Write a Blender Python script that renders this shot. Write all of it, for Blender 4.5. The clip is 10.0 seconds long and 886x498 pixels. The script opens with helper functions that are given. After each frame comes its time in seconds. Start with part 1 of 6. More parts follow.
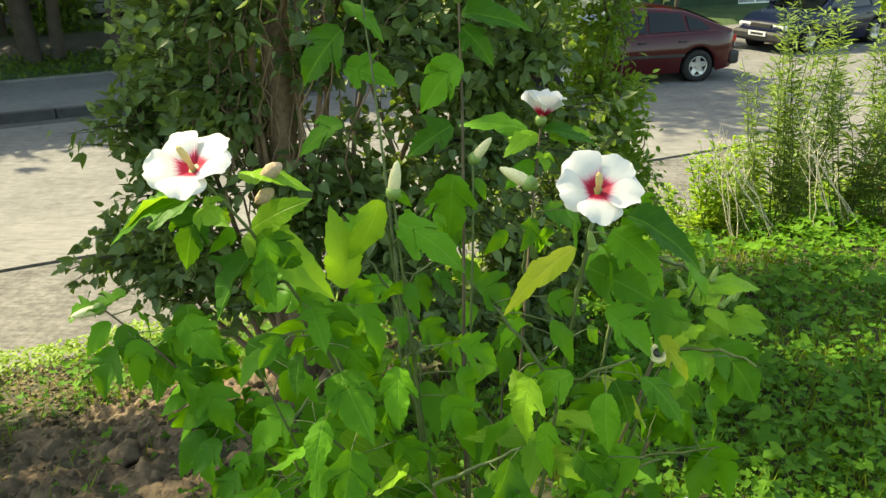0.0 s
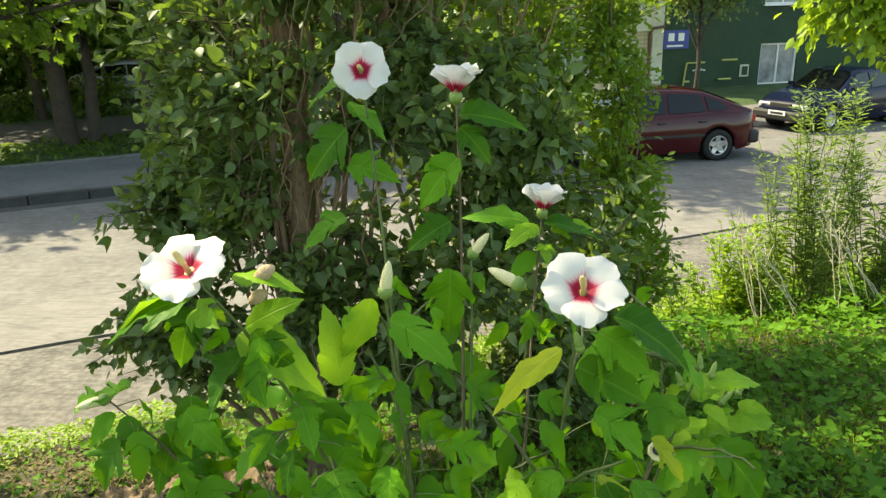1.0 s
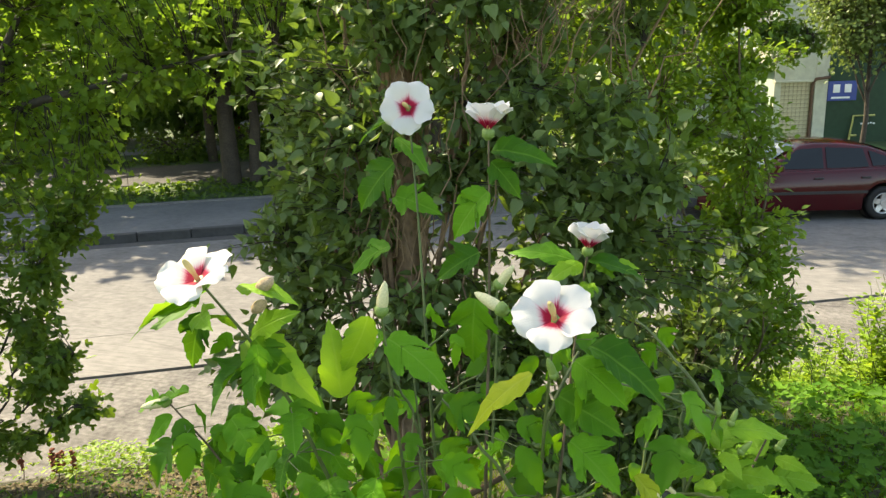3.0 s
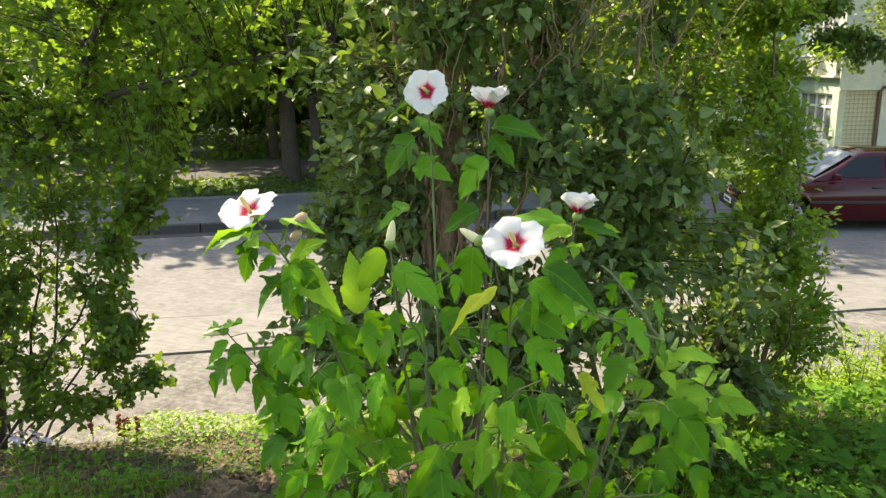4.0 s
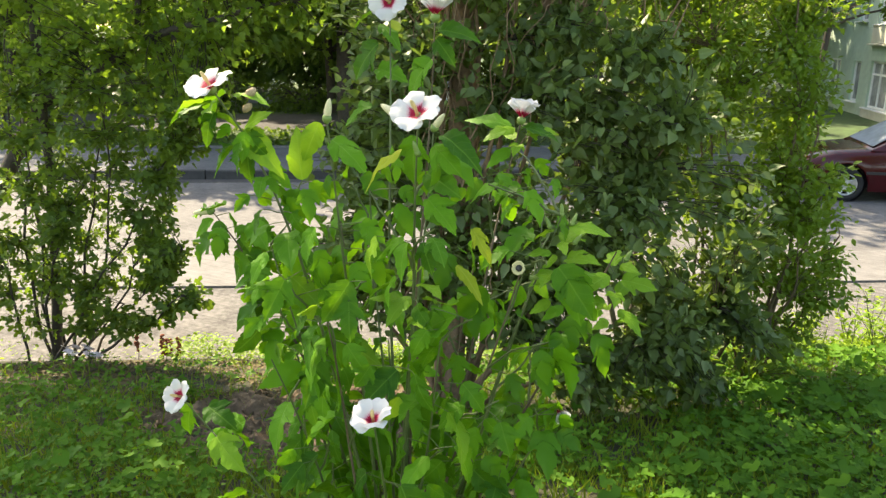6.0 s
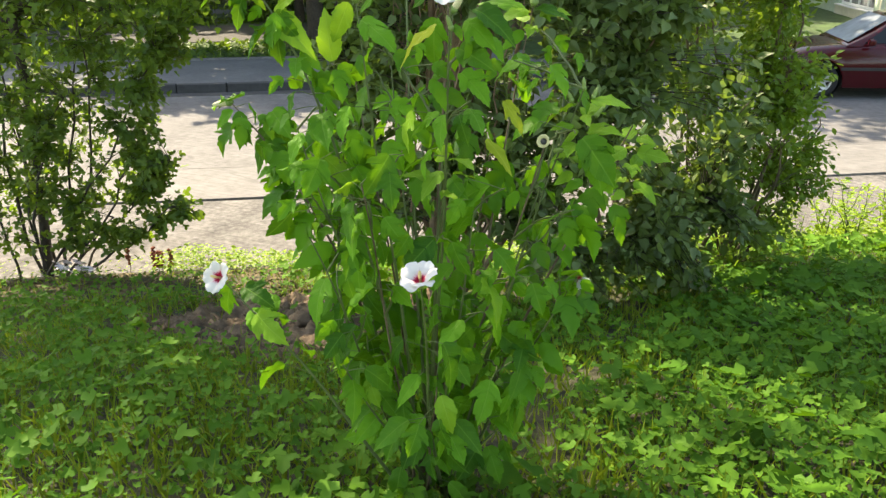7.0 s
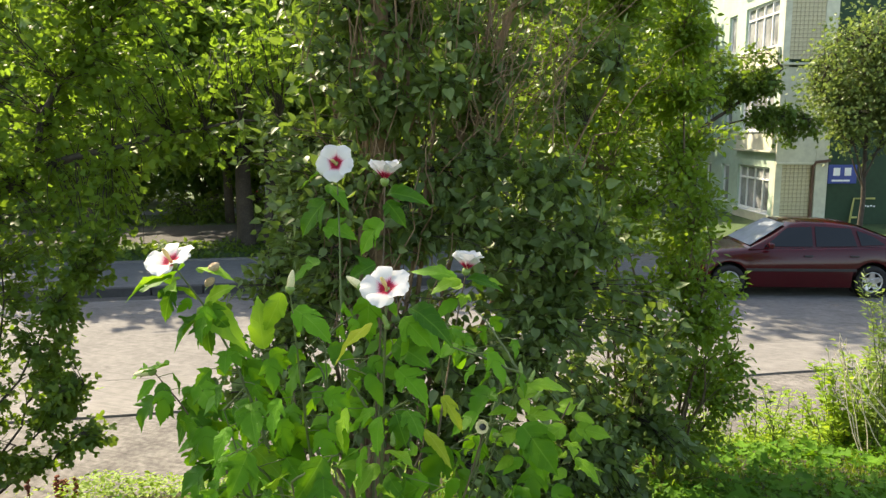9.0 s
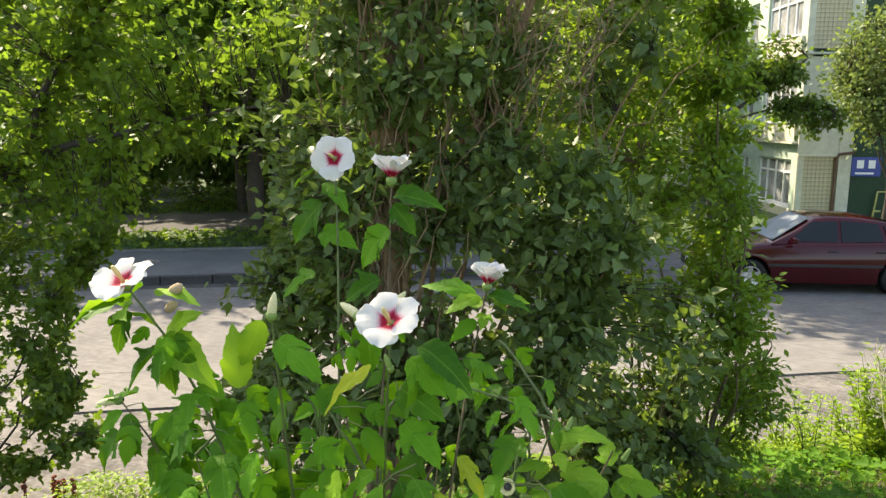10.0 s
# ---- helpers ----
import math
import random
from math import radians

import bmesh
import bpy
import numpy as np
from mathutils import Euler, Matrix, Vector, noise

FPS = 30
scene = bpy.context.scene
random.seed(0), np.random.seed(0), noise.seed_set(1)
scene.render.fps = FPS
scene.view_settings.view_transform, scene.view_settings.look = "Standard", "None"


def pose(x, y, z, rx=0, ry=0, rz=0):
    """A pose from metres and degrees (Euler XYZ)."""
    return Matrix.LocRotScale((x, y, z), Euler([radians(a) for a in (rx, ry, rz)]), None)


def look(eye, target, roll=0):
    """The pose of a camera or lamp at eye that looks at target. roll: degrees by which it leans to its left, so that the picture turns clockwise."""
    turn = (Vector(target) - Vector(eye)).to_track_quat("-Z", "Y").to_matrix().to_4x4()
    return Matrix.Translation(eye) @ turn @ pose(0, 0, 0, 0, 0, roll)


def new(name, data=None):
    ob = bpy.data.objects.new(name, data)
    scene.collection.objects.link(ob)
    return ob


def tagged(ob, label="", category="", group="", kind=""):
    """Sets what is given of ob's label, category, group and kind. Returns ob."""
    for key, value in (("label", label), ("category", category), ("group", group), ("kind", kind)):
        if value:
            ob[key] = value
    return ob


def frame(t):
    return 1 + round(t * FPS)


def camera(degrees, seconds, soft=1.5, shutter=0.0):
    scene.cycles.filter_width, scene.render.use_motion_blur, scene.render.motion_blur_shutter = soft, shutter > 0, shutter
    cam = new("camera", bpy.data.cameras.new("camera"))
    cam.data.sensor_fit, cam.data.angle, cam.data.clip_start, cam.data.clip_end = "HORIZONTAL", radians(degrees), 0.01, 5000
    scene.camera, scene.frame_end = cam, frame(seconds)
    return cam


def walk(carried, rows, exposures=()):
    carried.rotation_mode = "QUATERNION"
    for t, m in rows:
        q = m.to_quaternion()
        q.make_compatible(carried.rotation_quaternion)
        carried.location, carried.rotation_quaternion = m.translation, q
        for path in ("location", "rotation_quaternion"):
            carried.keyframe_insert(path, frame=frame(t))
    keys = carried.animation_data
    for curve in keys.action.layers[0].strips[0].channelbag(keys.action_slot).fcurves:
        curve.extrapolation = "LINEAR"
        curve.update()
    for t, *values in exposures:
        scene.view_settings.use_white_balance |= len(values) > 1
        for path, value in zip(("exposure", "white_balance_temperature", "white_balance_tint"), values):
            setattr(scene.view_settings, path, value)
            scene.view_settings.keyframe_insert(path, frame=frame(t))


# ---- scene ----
cam = camera(60.1, 10.0, 1.4)
PATH = [
    (0, (0.387, -2.375, 3.27), (0.235, -0.551, 2.463), -0.9),
    (0.5, (0.4, -2.378, 3.283), (0.258, -0.504, 2.601), -0.8),
    (1, (0.433, -2.377, 3.304), (0.214, -0.488, 2.684), -1.5),
    (1.5, (0.49, -2.371, 3.315), (0.122, -0.493, 2.734), -2.6),
    (2, (0.535, -2.37, 3.323), (0.105, -0.492, 2.788), -2.6),
    (2.5, (0.599, -2.367, 3.311), (0.138, -0.485, 2.816), -1.4),
    (3, (0.642, -2.388, 3.28), (0.053, -0.54, 2.791), -1.8),
    (3.2, (0.666, -2.423, 3.27), (0.031, -0.59, 2.781), -2.0),
    (4.3, (0.966, -2.691, 3.244), (0.222, -0.892, 2.787), -0.5),
    (4.5, (1.074, -2.679, 3.233), (0.315, -0.876, 2.817), 0.2),
    (5, (1.271, -2.664, 3.206), (0.4, -0.898, 2.858), 1.6),
    (5.5, (1.284, -2.71, 3.169), (0.399, -0.951, 2.818), 1.0),
    (6, (1.201, -2.799, 3.131), (0.347, -1.081, 2.565), 0.4),
    (6.2, (1.173, -2.837, 3.116), (0.333, -1.138, 2.476), -0.2),
    (7.3, (1.131, -2.969, 3.076), (0.395, -1.284, 2.29), -1.1),
    (7.5, (1.126, -2.969, 3.106), (0.394, -1.224, 2.459), -0.7),
    (8, (1.114, -2.969, 3.168), (0.403, -1.154, 2.72), -0.0),
    (8.5, (1.108, -2.949, 3.21), (0.421, -1.101, 2.872), -0.0),
    (9, (1.081, -2.869, 3.275), (0.446, -0.998, 2.967), -0.1),
    (9.5, (1.023, -2.792, 3.269), (0.416, -0.913, 2.954), 0.4),
    (10, (0.966, -2.559, 3.277), (0.3, -0.703, 2.94), 0.3),
]
walk(cam, [(t, look(eye, target, roll)) for t, eye, target, roll in PATH], [(0.0, 2.22, 9000, -4), (2.0, 2.24, 8800, 1), (4.4, 2.38, 8300, 8), (5.3, 2.26, 8400, 8), (6.0, 2.45, 8500, 8), (7.5, 2.48, 8300, 8), (8.5, 2.2, 8300, 8), (10.0, 2.17, 8200, 9)])


# ---------------- places ----------------
# The road runs along D at 29 degrees; N points across it, away from the lawn. u is the distance across, v along.
D2, N2 = Vector((0.874, 0.486)), Vector((-0.486, 0.874))
U_LAWN, U_STEP, U_SLAB, U_KERB, U_VERGE = 3.95, 6.0, 7.35, 12.75, 15.9


def uv(u, v, z=0.0):
    p = N2 * u + D2 * v
    return Vector((p.x, p.y, z))


def lawn_z(x, y):
    """The height of the ground: a grassy bank that falls to the road."""
    u = N2.x * x + N2.y * y
    s = min(max((3.9 - u) / 5.25, 0.0), 1.35)
    z = 1.55 * s if s < 0.9 else 1.55 * (0.9 + (s - 0.9) - (s - 0.9) ** 2 * 0.8)
    z += 0.05 * (noise.noise(Vector((x * 0.7, y * 0.7, 0.3))) + 0.4 * noise.noise(Vector((x * 2.3, y * 2.3, 4)))) * min(1, s * 4)
    if u > 3.9:
        z = -0.06 if u < U_VERGE else 0.13
    # the dug-over bed
    b = math.exp(-(((x + 1.5) / 1.0) ** 2 + ((y - 0.8) / 1.08) ** 2) ** 2)
    return z - 0.10 * b


# ---------------- world, sun ----------------
SUN_AZ, SUN_EL = 153.0, 47.0      # the way to the sun, degrees from +x, and its height
world = bpy.data.worlds.new("world")
scene.world = world
world.use_nodes = True
wn = world.node_tree.nodes
sky = wn.new("ShaderNodeTexSky")
sky.sky_type, sky.sun_disc = "NISHITA", False
sky.sun_elevation, sky.sun_rotation = radians(SUN_EL), radians(90 - SUN_AZ)
sky.air_density, sky.dust_density = 1.0, 1.5
wn["Background"].inputs["Strength"].default_value = 0.115
world.node_tree.links.new(sky.outputs[0], wn["Background"].inputs[0])
sun_data = bpy.data.lights.new("sun", "SUN")
sun_data.energy, sun_data.angle, sun_data.color = 2.75, radians(0.6), (1.0, 0.94, 0.84)
sun = new("sun", sun_data)
s_dir = Vector((math.cos(radians(SUN_AZ)) * math.cos(radians(SUN_EL)), math.sin(radians(SUN_AZ)) * math.cos(radians(SUN_EL)), math.sin(radians(SUN_EL))))
sun.matrix_world = look(s_dir * 40, (0, 0, 0))


# ---------------- materials ----------------
def mat_base(name):
    m = bpy.data.materials.new(name)
    m.use_nodes = True
    return m, m.node_tree.nodes, m.node_tree.links, m.node_tree.nodes["Principled BSDF"]


def plain(name, c, rough=0.6, metal=0.0, spec=0.5, coat=0.0, vary=0.0, scale=8.0, bump=0.0, bscale=60.0):
    """A surface of one colour with wear at two scales and fine relief."""
    m, n, l, b = mat_base(name)
    b.inputs["Base Color"].default_value = (*c, 1)
    b.inputs["Roughness"].default_value, b.inputs["Metallic"].default_value = rough, metal
    b.inputs["Specular IOR Level"].default_value, b.inputs["Coat Weight"].default_value = spec, coat
    if vary or bump:
        co = n.new("ShaderNodeTexCoord")
    if vary:
        big, fine = n.new("ShaderNodeTexNoise"), n.new("ShaderNodeTexNoise")
        big.inputs["Scale"].default_value, fine.inputs["Scale"].default_value = scale * 0.15, scale
        big.inputs["Detail"].default_value, fine.inputs["Detail"].default_value = 4, 5
        add = n.new("ShaderNodeMath")
        add.operation = "ADD"
        ramp = n.new("ShaderNodeValToRGB")
        ramp.color_ramp.elements[0].color = (*[v * (1 - vary) for v in c], 1)
        ramp.color_ramp.elements[1].color = (*[min(1, v * (1 + vary)) for v in c], 1)
        half = n.new("ShaderNodeMath")
        half.operation = "MULTIPLY"
        for t in (big, fine):
            l.new(co.outputs["Object"], t.inputs["Vector"])
        l.new(big.outputs["Fac"], add.inputs[0])
        l.new(fine.outputs["Fac"], add.inputs[1])
        l.new(add.outputs[0], half.inputs[0])
        ramp.color_ramp.elements[0].position, ramp.color_ramp.elements[1].position = 0.35, 0.65
        half.inputs[1].default_value = 0.5
        l.new(half.outputs[0], ramp.inputs[0])
        l.new(ramp.outputs[0], b.inputs["Base Color"])
    if bump:
        t, bp = n.new("ShaderNodeTexNoise"), n.new("ShaderNodeBump")
        t.inputs["Scale"].default_value, t.inputs["Detail"].default_value = bscale, 6
        bp.inputs["Strength"].default_value, bp.inputs["Distance"].default_value = bump, 0.01
        l.new(co.outputs["Object"], t.inputs["Vector"])
        l.new(t.outputs["Fac"], bp.inputs["Height"])
        l.new(bp.outputs[0], b.inputs["Normal"])
    return m


def leafy(name, dark, light, back, rough=0.45, through_light=0.45, by="island", spec=0.28):
    """Leaves: each one with its own green, a paler underside glow where light comes through, a soft gloss."""
    m, n, l, b = mat_base(name)
    ramp = n.new("ShaderNodeValToRGB")
    ramp.color_ramp.elements[0].color, ramp.color_ramp.elements[1].color = (*dark, 1), (*light, 1)
    src = n.new("ShaderNodeNewGeometry") if by == "island" else n.new("ShaderNodeObjectInfo")
    co, t, mix = n.new("ShaderNodeTexCoord"), n.new("ShaderNodeTexNoise"), n.new("ShaderNodeMath")
    t.inputs["Scale"].default_value, t.inputs["Detail"].default_value = (2.0 if by == "island" else 30.0), 3
    l.new(co.outputs["Object"], t.inputs["Vector"])
    mix.operation = "MULTIPLY_ADD"
    mix.inputs[1].default_value, mix.inputs[2].default_value = 0.75, 0.0
    l.new(src.outputs["Random Per Island" if by == "island" else "Random"], mix.inputs[0])
    off = n.new("ShaderNodeMath")
    off.operation = "MULTIPLY_ADD"
    off.inputs[1].default_value = 0.5
    l.new(t.outputs["Fac"], off.inputs[0])
    l.new(mix.outputs[0], off.inputs[2])
    l.new(off.outputs[0], ramp.inputs[0])
    l.new(ramp.outputs[0], b.inputs["Base Color"])
    b.inputs["Roughness"].default_value, b.inputs["Specular IOR Level"].default_value = rough, spec
    tr, ms, hue = n.new("ShaderNodeBsdfTranslucent"), n.new("ShaderNodeMixShader"), n.new("ShaderNodeMix")
    hue.data_type, hue.blend_type = "RGBA", "MIX"
    hue.inputs["Factor"].default_value = 0.75
    l.new(ramp.outputs[0], hue.inputs[6])
    hue.inputs[7].default_value = (*back, 1)
    l.new(hue.outputs[2], tr.inputs["Color"])
    ms.inputs[0].default_value = through_light
    l.new(b.outputs[0], ms.inputs[1])
    l.new(tr.outputs[0], ms.inputs[2])
    l.new(ms.outputs[0], n["Material Output"].inputs["Surface"])
    return m


def cracked(name, c, rough=0.9, vary=0.25, scale=10.0, bump=0.6, bscale=150.0, crack=0.55, wide=0.022):
    """Old paving: patches, grit, and a net of thin cracks that run mostly along the road."""
    m = plain(name, c, rough, vary=vary, scale=scale, bump=bump, bscale=bscale)
    n, l, b = m.node_tree.nodes, m.node_tree.links, m.node_tree.nodes["Principled BSDF"]
    co, mp, vo, wob = n.new("ShaderNodeTexCoord"), n.new("ShaderNodeMapping"), n.new("ShaderNodeTexVoronoi"), n.new("ShaderNodeTexNoise")
    mp.inputs["Rotation"].default_value, mp.inputs["Scale"].default_value = (0, 0, -radians(29)), (0.22, 2.2, 1)
    l.new(co.outputs["Object"], mp.inputs["Vector"])
    wob.inputs["Scale"].default_value, wob.inputs["Detail"].default_value = 2.5, 6
    l.new(mp.outputs[0], wob.inputs["Vector"])
    addv = n.new("ShaderNodeMix")
    addv.data_type = "RGBA"
    addv.inputs["Factor"].default_value = 0.22
    l.new(mp.outputs[0], addv.inputs[6])
    l.new(wob.outputs["Color"], addv.inputs[7])
    vo.feature = "DISTANCE_TO_EDGE"
    vo.inputs["Scale"].default_value = 1.6
    l.new(addv.outputs[2], vo.inputs["Vector"])
    line = n.new("ShaderNodeMapRange")
    line.inputs["From Min"].default_value, line.inputs["From Max"].default_value = 0.004, wide
    line.inputs["To Min"].default_value, line.inputs["To Max"].default_value = crack, 0.0
    l.new(vo.outputs["Distance"], line.inputs["Value"])
    # cracks fade in and out
    fade = n.new("ShaderNodeMath")
    fade.operation = "MULTIPLY"
    l.new(line.outputs[0], fade.inputs[0])
    l.new(wob.outputs["Fac"], fade.inputs[1])
    mix = n.new("ShaderNodeMix")
    mix.data_type = "RGBA"
    old = b.inputs["Base Color"].links[0].from_socket
    l.new(fade.outputs[0], mix.inputs["Factor"])
    l.new(old, mix.inputs[6])
    mix.inputs[7].default_value = (c[0] * 0.3, c[1] * 0.3, c[2] * 0.3, 1)
    # grit
    grit = n.new("ShaderNodeTexNoise")
    grit.inputs["Scale"].default_value, grit.inputs["Detail"].default_value = 13, 6
    l.new(mp.outputs[0], grit.inputs["Vector"])
    gr = n.new("ShaderNodeMapRange")
    gr.inputs["From Min"].default_value, gr.inputs["From Max"].default_value = 0.35, 0.65
    gr.inputs["To Min"].default_value, gr.inputs["To Max"].default_value = 0.87, 1.12
    l.new(grit.outputs["Fac"], gr.inputs["Value"])
    mul = n.new("ShaderNodeVectorMath")
    mul.operation = "SCALE"
    l.new(mix.outputs[2], mul.inputs[0])
    l.new(gr.outputs[0], mul.inputs["Scale"])
    l.new(mul.outputs[0], b.inputs["Base Color"])
    return m


M = {}
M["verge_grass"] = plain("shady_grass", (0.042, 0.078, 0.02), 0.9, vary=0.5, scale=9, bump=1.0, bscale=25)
M["asphalt"] = cracked("asphalt", (0.130, 0.125, 0.123), 0.9, vary=0.28, scale=9, bump=0.5, bscale=220)
M["concrete"] = cracked("worn_concrete", (0.150, 0.144, 0.140), 0.92, vary=0.2, scale=7, bump=0.5, bscale=160)
M["strip"] = cracked("gravelly_strip", (0.126, 0.119, 0.114), 0.95, vary=0.5, scale=16, bump=0.9, bscale=130, crack=0.6, wide=0.035)
# also laid on the far lane, where its dark tone stands for tree shade
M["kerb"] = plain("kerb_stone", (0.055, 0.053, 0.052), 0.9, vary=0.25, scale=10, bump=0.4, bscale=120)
M["pave"] = plain("pavement_asphalt", (0.125, 0.125, 0.128), 0.9, vary=0.2, scale=8, bump=0.4, bscale=200)
M["earth"] = plain("bare_earth", (0.118, 0.082, 0.050), 0.95, vary=0.6, scale=20, bump=1.0, bscale=45)
M["lawn"] = plain("lawn_soil", (0.035, 0.034, 0.016), 0.95, vary=0.5, scale=14, bump=0.8, bscale=60)
M["bark"] = plain("bark", (0.11, 0.085, 0.06), 0.9, vary=0.4, scale=30, bump=0.9, bscale=70)
M["bark_dark"] = plain("dark_bark", (0.05, 0.04, 0.03), 0.9, vary=0.4, scale=25, bump=0.9, bscale=50)
M["vine"] = plain("dry_vine", (0.22, 0.14, 0.082), 0.85, vary=0.35, scale=40, bump=0.4, bscale=150)
M["stem_green"] = plain("green_stem", (0.085, 0.115, 0.032), 0.6, vary=0.3, scale=40)
M["stem_brown"] = plain("brown_stem", (0.12, 0.085, 0.05), 0.8, vary=0.4, scale=40, bump=0.3, bscale=200)
M["straw"] = plain("dry_straw", (0.62, 0.55, 0.42), 0.8, vary=0.25, scale=30)
M["dark_leaf"] = leafy("dark_shrub_leaf", (0.034, 0.072, 0.018), (0.138, 0.195, 0.060), (0.26, 0.40, 0.04), 0.5, 0.33, spec=0.4)
M["twig_leaf"] = leafy("small_shrub_leaf", (0.045, 0.105, 0.012), (0.155, 0.25, 0.03), (0.34, 0.50, 0.04), 0.45, 0.42)
M["bush_leaf"] = leafy("left_bush_leaf", (0.026, 0.062, 0.013), (0.09, 0.15, 0.03), (0.29, 0.46, 0.03), 0.45, 0.36, spec=0.2)
M["maple_leaf"] = leafy("maple_leaf", (0.040, 0.094, 0.014), (0.135, 0.215, 0.032), (0.30, 0.48, 0.04), 0.45, 0.43, spec=0.15)
M["bright_leaf"] = leafy("yellow_green_leaf", (0.12, 0.235, 0.022), (0.24, 0.36, 0.045), (0.42, 0.56, 0.04), 0.5, 0.45)
M["birch_leaf"] = leafy("birch_leaf", (0.07, 0.12, 0.035), (0.17, 0.24, 0.08), (0.28, 0.38, 0.07), 0.42, 0.4)
M["far_leaf"] = leafy("far_tree_leaf", (0.042, 0.10, 0.014), (0.14, 0.22, 0.035), (0.36, 0.54, 0.06), 0.4, 0.47)
M["clover"] = leafy("ground_cover_leaf", (0.020, 0.080, 0.008), (0.095, 0.21, 0.02), (0.18, 0.40, 0.015), 0.6, 0.25, spec=0.1)
M["grass"] = leafy("grass_blade", (0.06, 0.13, 0.010), (0.21, 0.275, 0.03), (0.30, 0.42, 0.025), 0.6, 0.25, spec=0.12)
M["litter"] = leafy("fallen_leaf", (0.055, 0.043, 0.022), (0.15, 0.115, 0.055), (0.15, 0.12, 0.06), 0.8, 0.1)
M["weed_leaf"] = leafy("weed_leaf", (0.07, 0.13, 0.03), (0.19, 0.27, 0.07), (0.32, 0.45, 0.06), 0.5, 0.36)


# ---------------- mesh helpers ----------------
def part(name, bm, material, parent=None, label=""):
    """Links a bmesh as one mesh object under a thing or a part."""
    me = bpy.data.meshes.new(name)
    bm.to_mesh(me)
    bm.free()
    return part_mesh(name, me, material, parent, label)


def part_mesh(name, me, material, parent=None, label=""):
    if material and not me.materials:
        me.materials.append(material)
    ob = new(name, me)
    if parent:
        ob.parent = parent
    if label:
        ob["label"] = label
    return ob


def thing(name, at, label, category, group="", kind=""):
    ob = new(name)
    ob.location = at
    return tagged(ob, label, category, group, kind)


def mesh_np(name, verts, faces_list, smooth=False):
    """A mesh from arrays: verts (n, 3) and a list of (m, k) index arrays."""
    me = bpy.data.meshes.new(name)
    verts = np.asarray(verts, np.float32)
    me.vertices.add(len(verts))
    me.vertices.foreach_set("co", verts.ravel())
    loops = np.concatenate([np.asarray(f, np.int32).ravel() for f in faces_list])
    sizes = np.concatenate([np.full(len(f), np.asarray(f).shape[1], np.int32) for f in faces_list])
    me.loops.add(len(loops))
    me.loops.foreach_set("vertex_index", loops)
    me.polygons.add(len(sizes))
    me.polygons.foreach_set("loop_start", np.concatenate([[0], np.cumsum(sizes)[:-1]]).astype(np.int32))
    me.polygons.foreach_set("loop_total", sizes)
    me.update(calc_edges=True)
    if smooth:
        me.polygons.foreach_set("use_smooth", np.ones(len(sizes), bool))
    return me


def box_bm(size, at=(0, 0, 0), bevel=0.0, bm=None, turn=None):
    bm = bm or bmesh.new()
    m = Matrix.Translation(at) @ (turn or Matrix()) @ Matrix.Diagonal((*size, 1))
    r = bmesh.ops.create_cube(bm, size=1, matrix=m)
    if bevel:
        edges = {e for v in r["verts"] for e in v.link_edges}
        bmesh.ops.bevel(bm, geom=list(edges), offset=bevel, segments=2, affect="EDGES", profile=0.5)
    return bm


def tubes(paths, sides=6):
    """Verts and quads of tapered tubes along paths: each a list of (Vector, radius)."""
    V, F, base = [], [], 0
    ring = np.stack([np.cos(np.arange(sides) * 2 * np.pi / sides), np.sin(np.arange(sides) * 2 * np.pi / sides)], 1)
    for path in paths:
        p = np.array([q for q, _ in path], float)
        r = np.array([w for _, w in path], float)
        d = np.gradient(p, axis=0)
        d /= np.linalg.norm(d, axis=1, keepdims=True) + 1e-9
        a = np.cross(d, (0.31, 0.95, 0.05))
        a /= np.linalg.norm(a, axis=1, keepdims=True) + 1e-9
        b = np.cross(d, a)
        v = p[:, None] + r[:, None, None] * (ring[None, :, :1] * a[:, None] + ring[None, :, 1:] * b[:, None])
        V.append(v.reshape(-1, 3))
        i = np.arange(len(p) - 1)[:, None] * sides + np.arange(sides)[None]
        j = np.arange(len(p) - 1)[:, None] * sides + (np.arange(sides)[None] + 1) % sides
        F.append(base + np.stack([i, j, j + sides, i + sides], -1).reshape(-1, 4))
        base += len(p) * sides
    return np.concatenate(V), [np.concatenate(F)]


def curve_path(a, b, r0, r1, bend=0.1, n=6, sag=0.0, rng=random):
    """A wavering path from a to b, as (point, radius) pairs."""
    a, b = Vector(a), Vector(b)
    L = (b - a).length
    side = Vector((rng.uniform(-1, 1), rng.uniform(-1, 1), rng.uniform(-0.4, 0.4))) * bend * L
    wob = [Vector((rng.uniform(-1, 1), rng.uniform(-1, 1), rng.uniform(-1, 1))) * bend * 0.12 * L for _ in range(n)]
    out = []
    for i in range(n):
        t = i / (n - 1)
        k = 4 * t * (1 - t)
        p = a.lerp(b, t) + side * k * 0.5 + Vector((0, 0, sag * L * k)) + (wob[i] if 0 < i < n - 1 else Vector())
        out.append((p, r0 + (r1 - r0) * t))
    return out


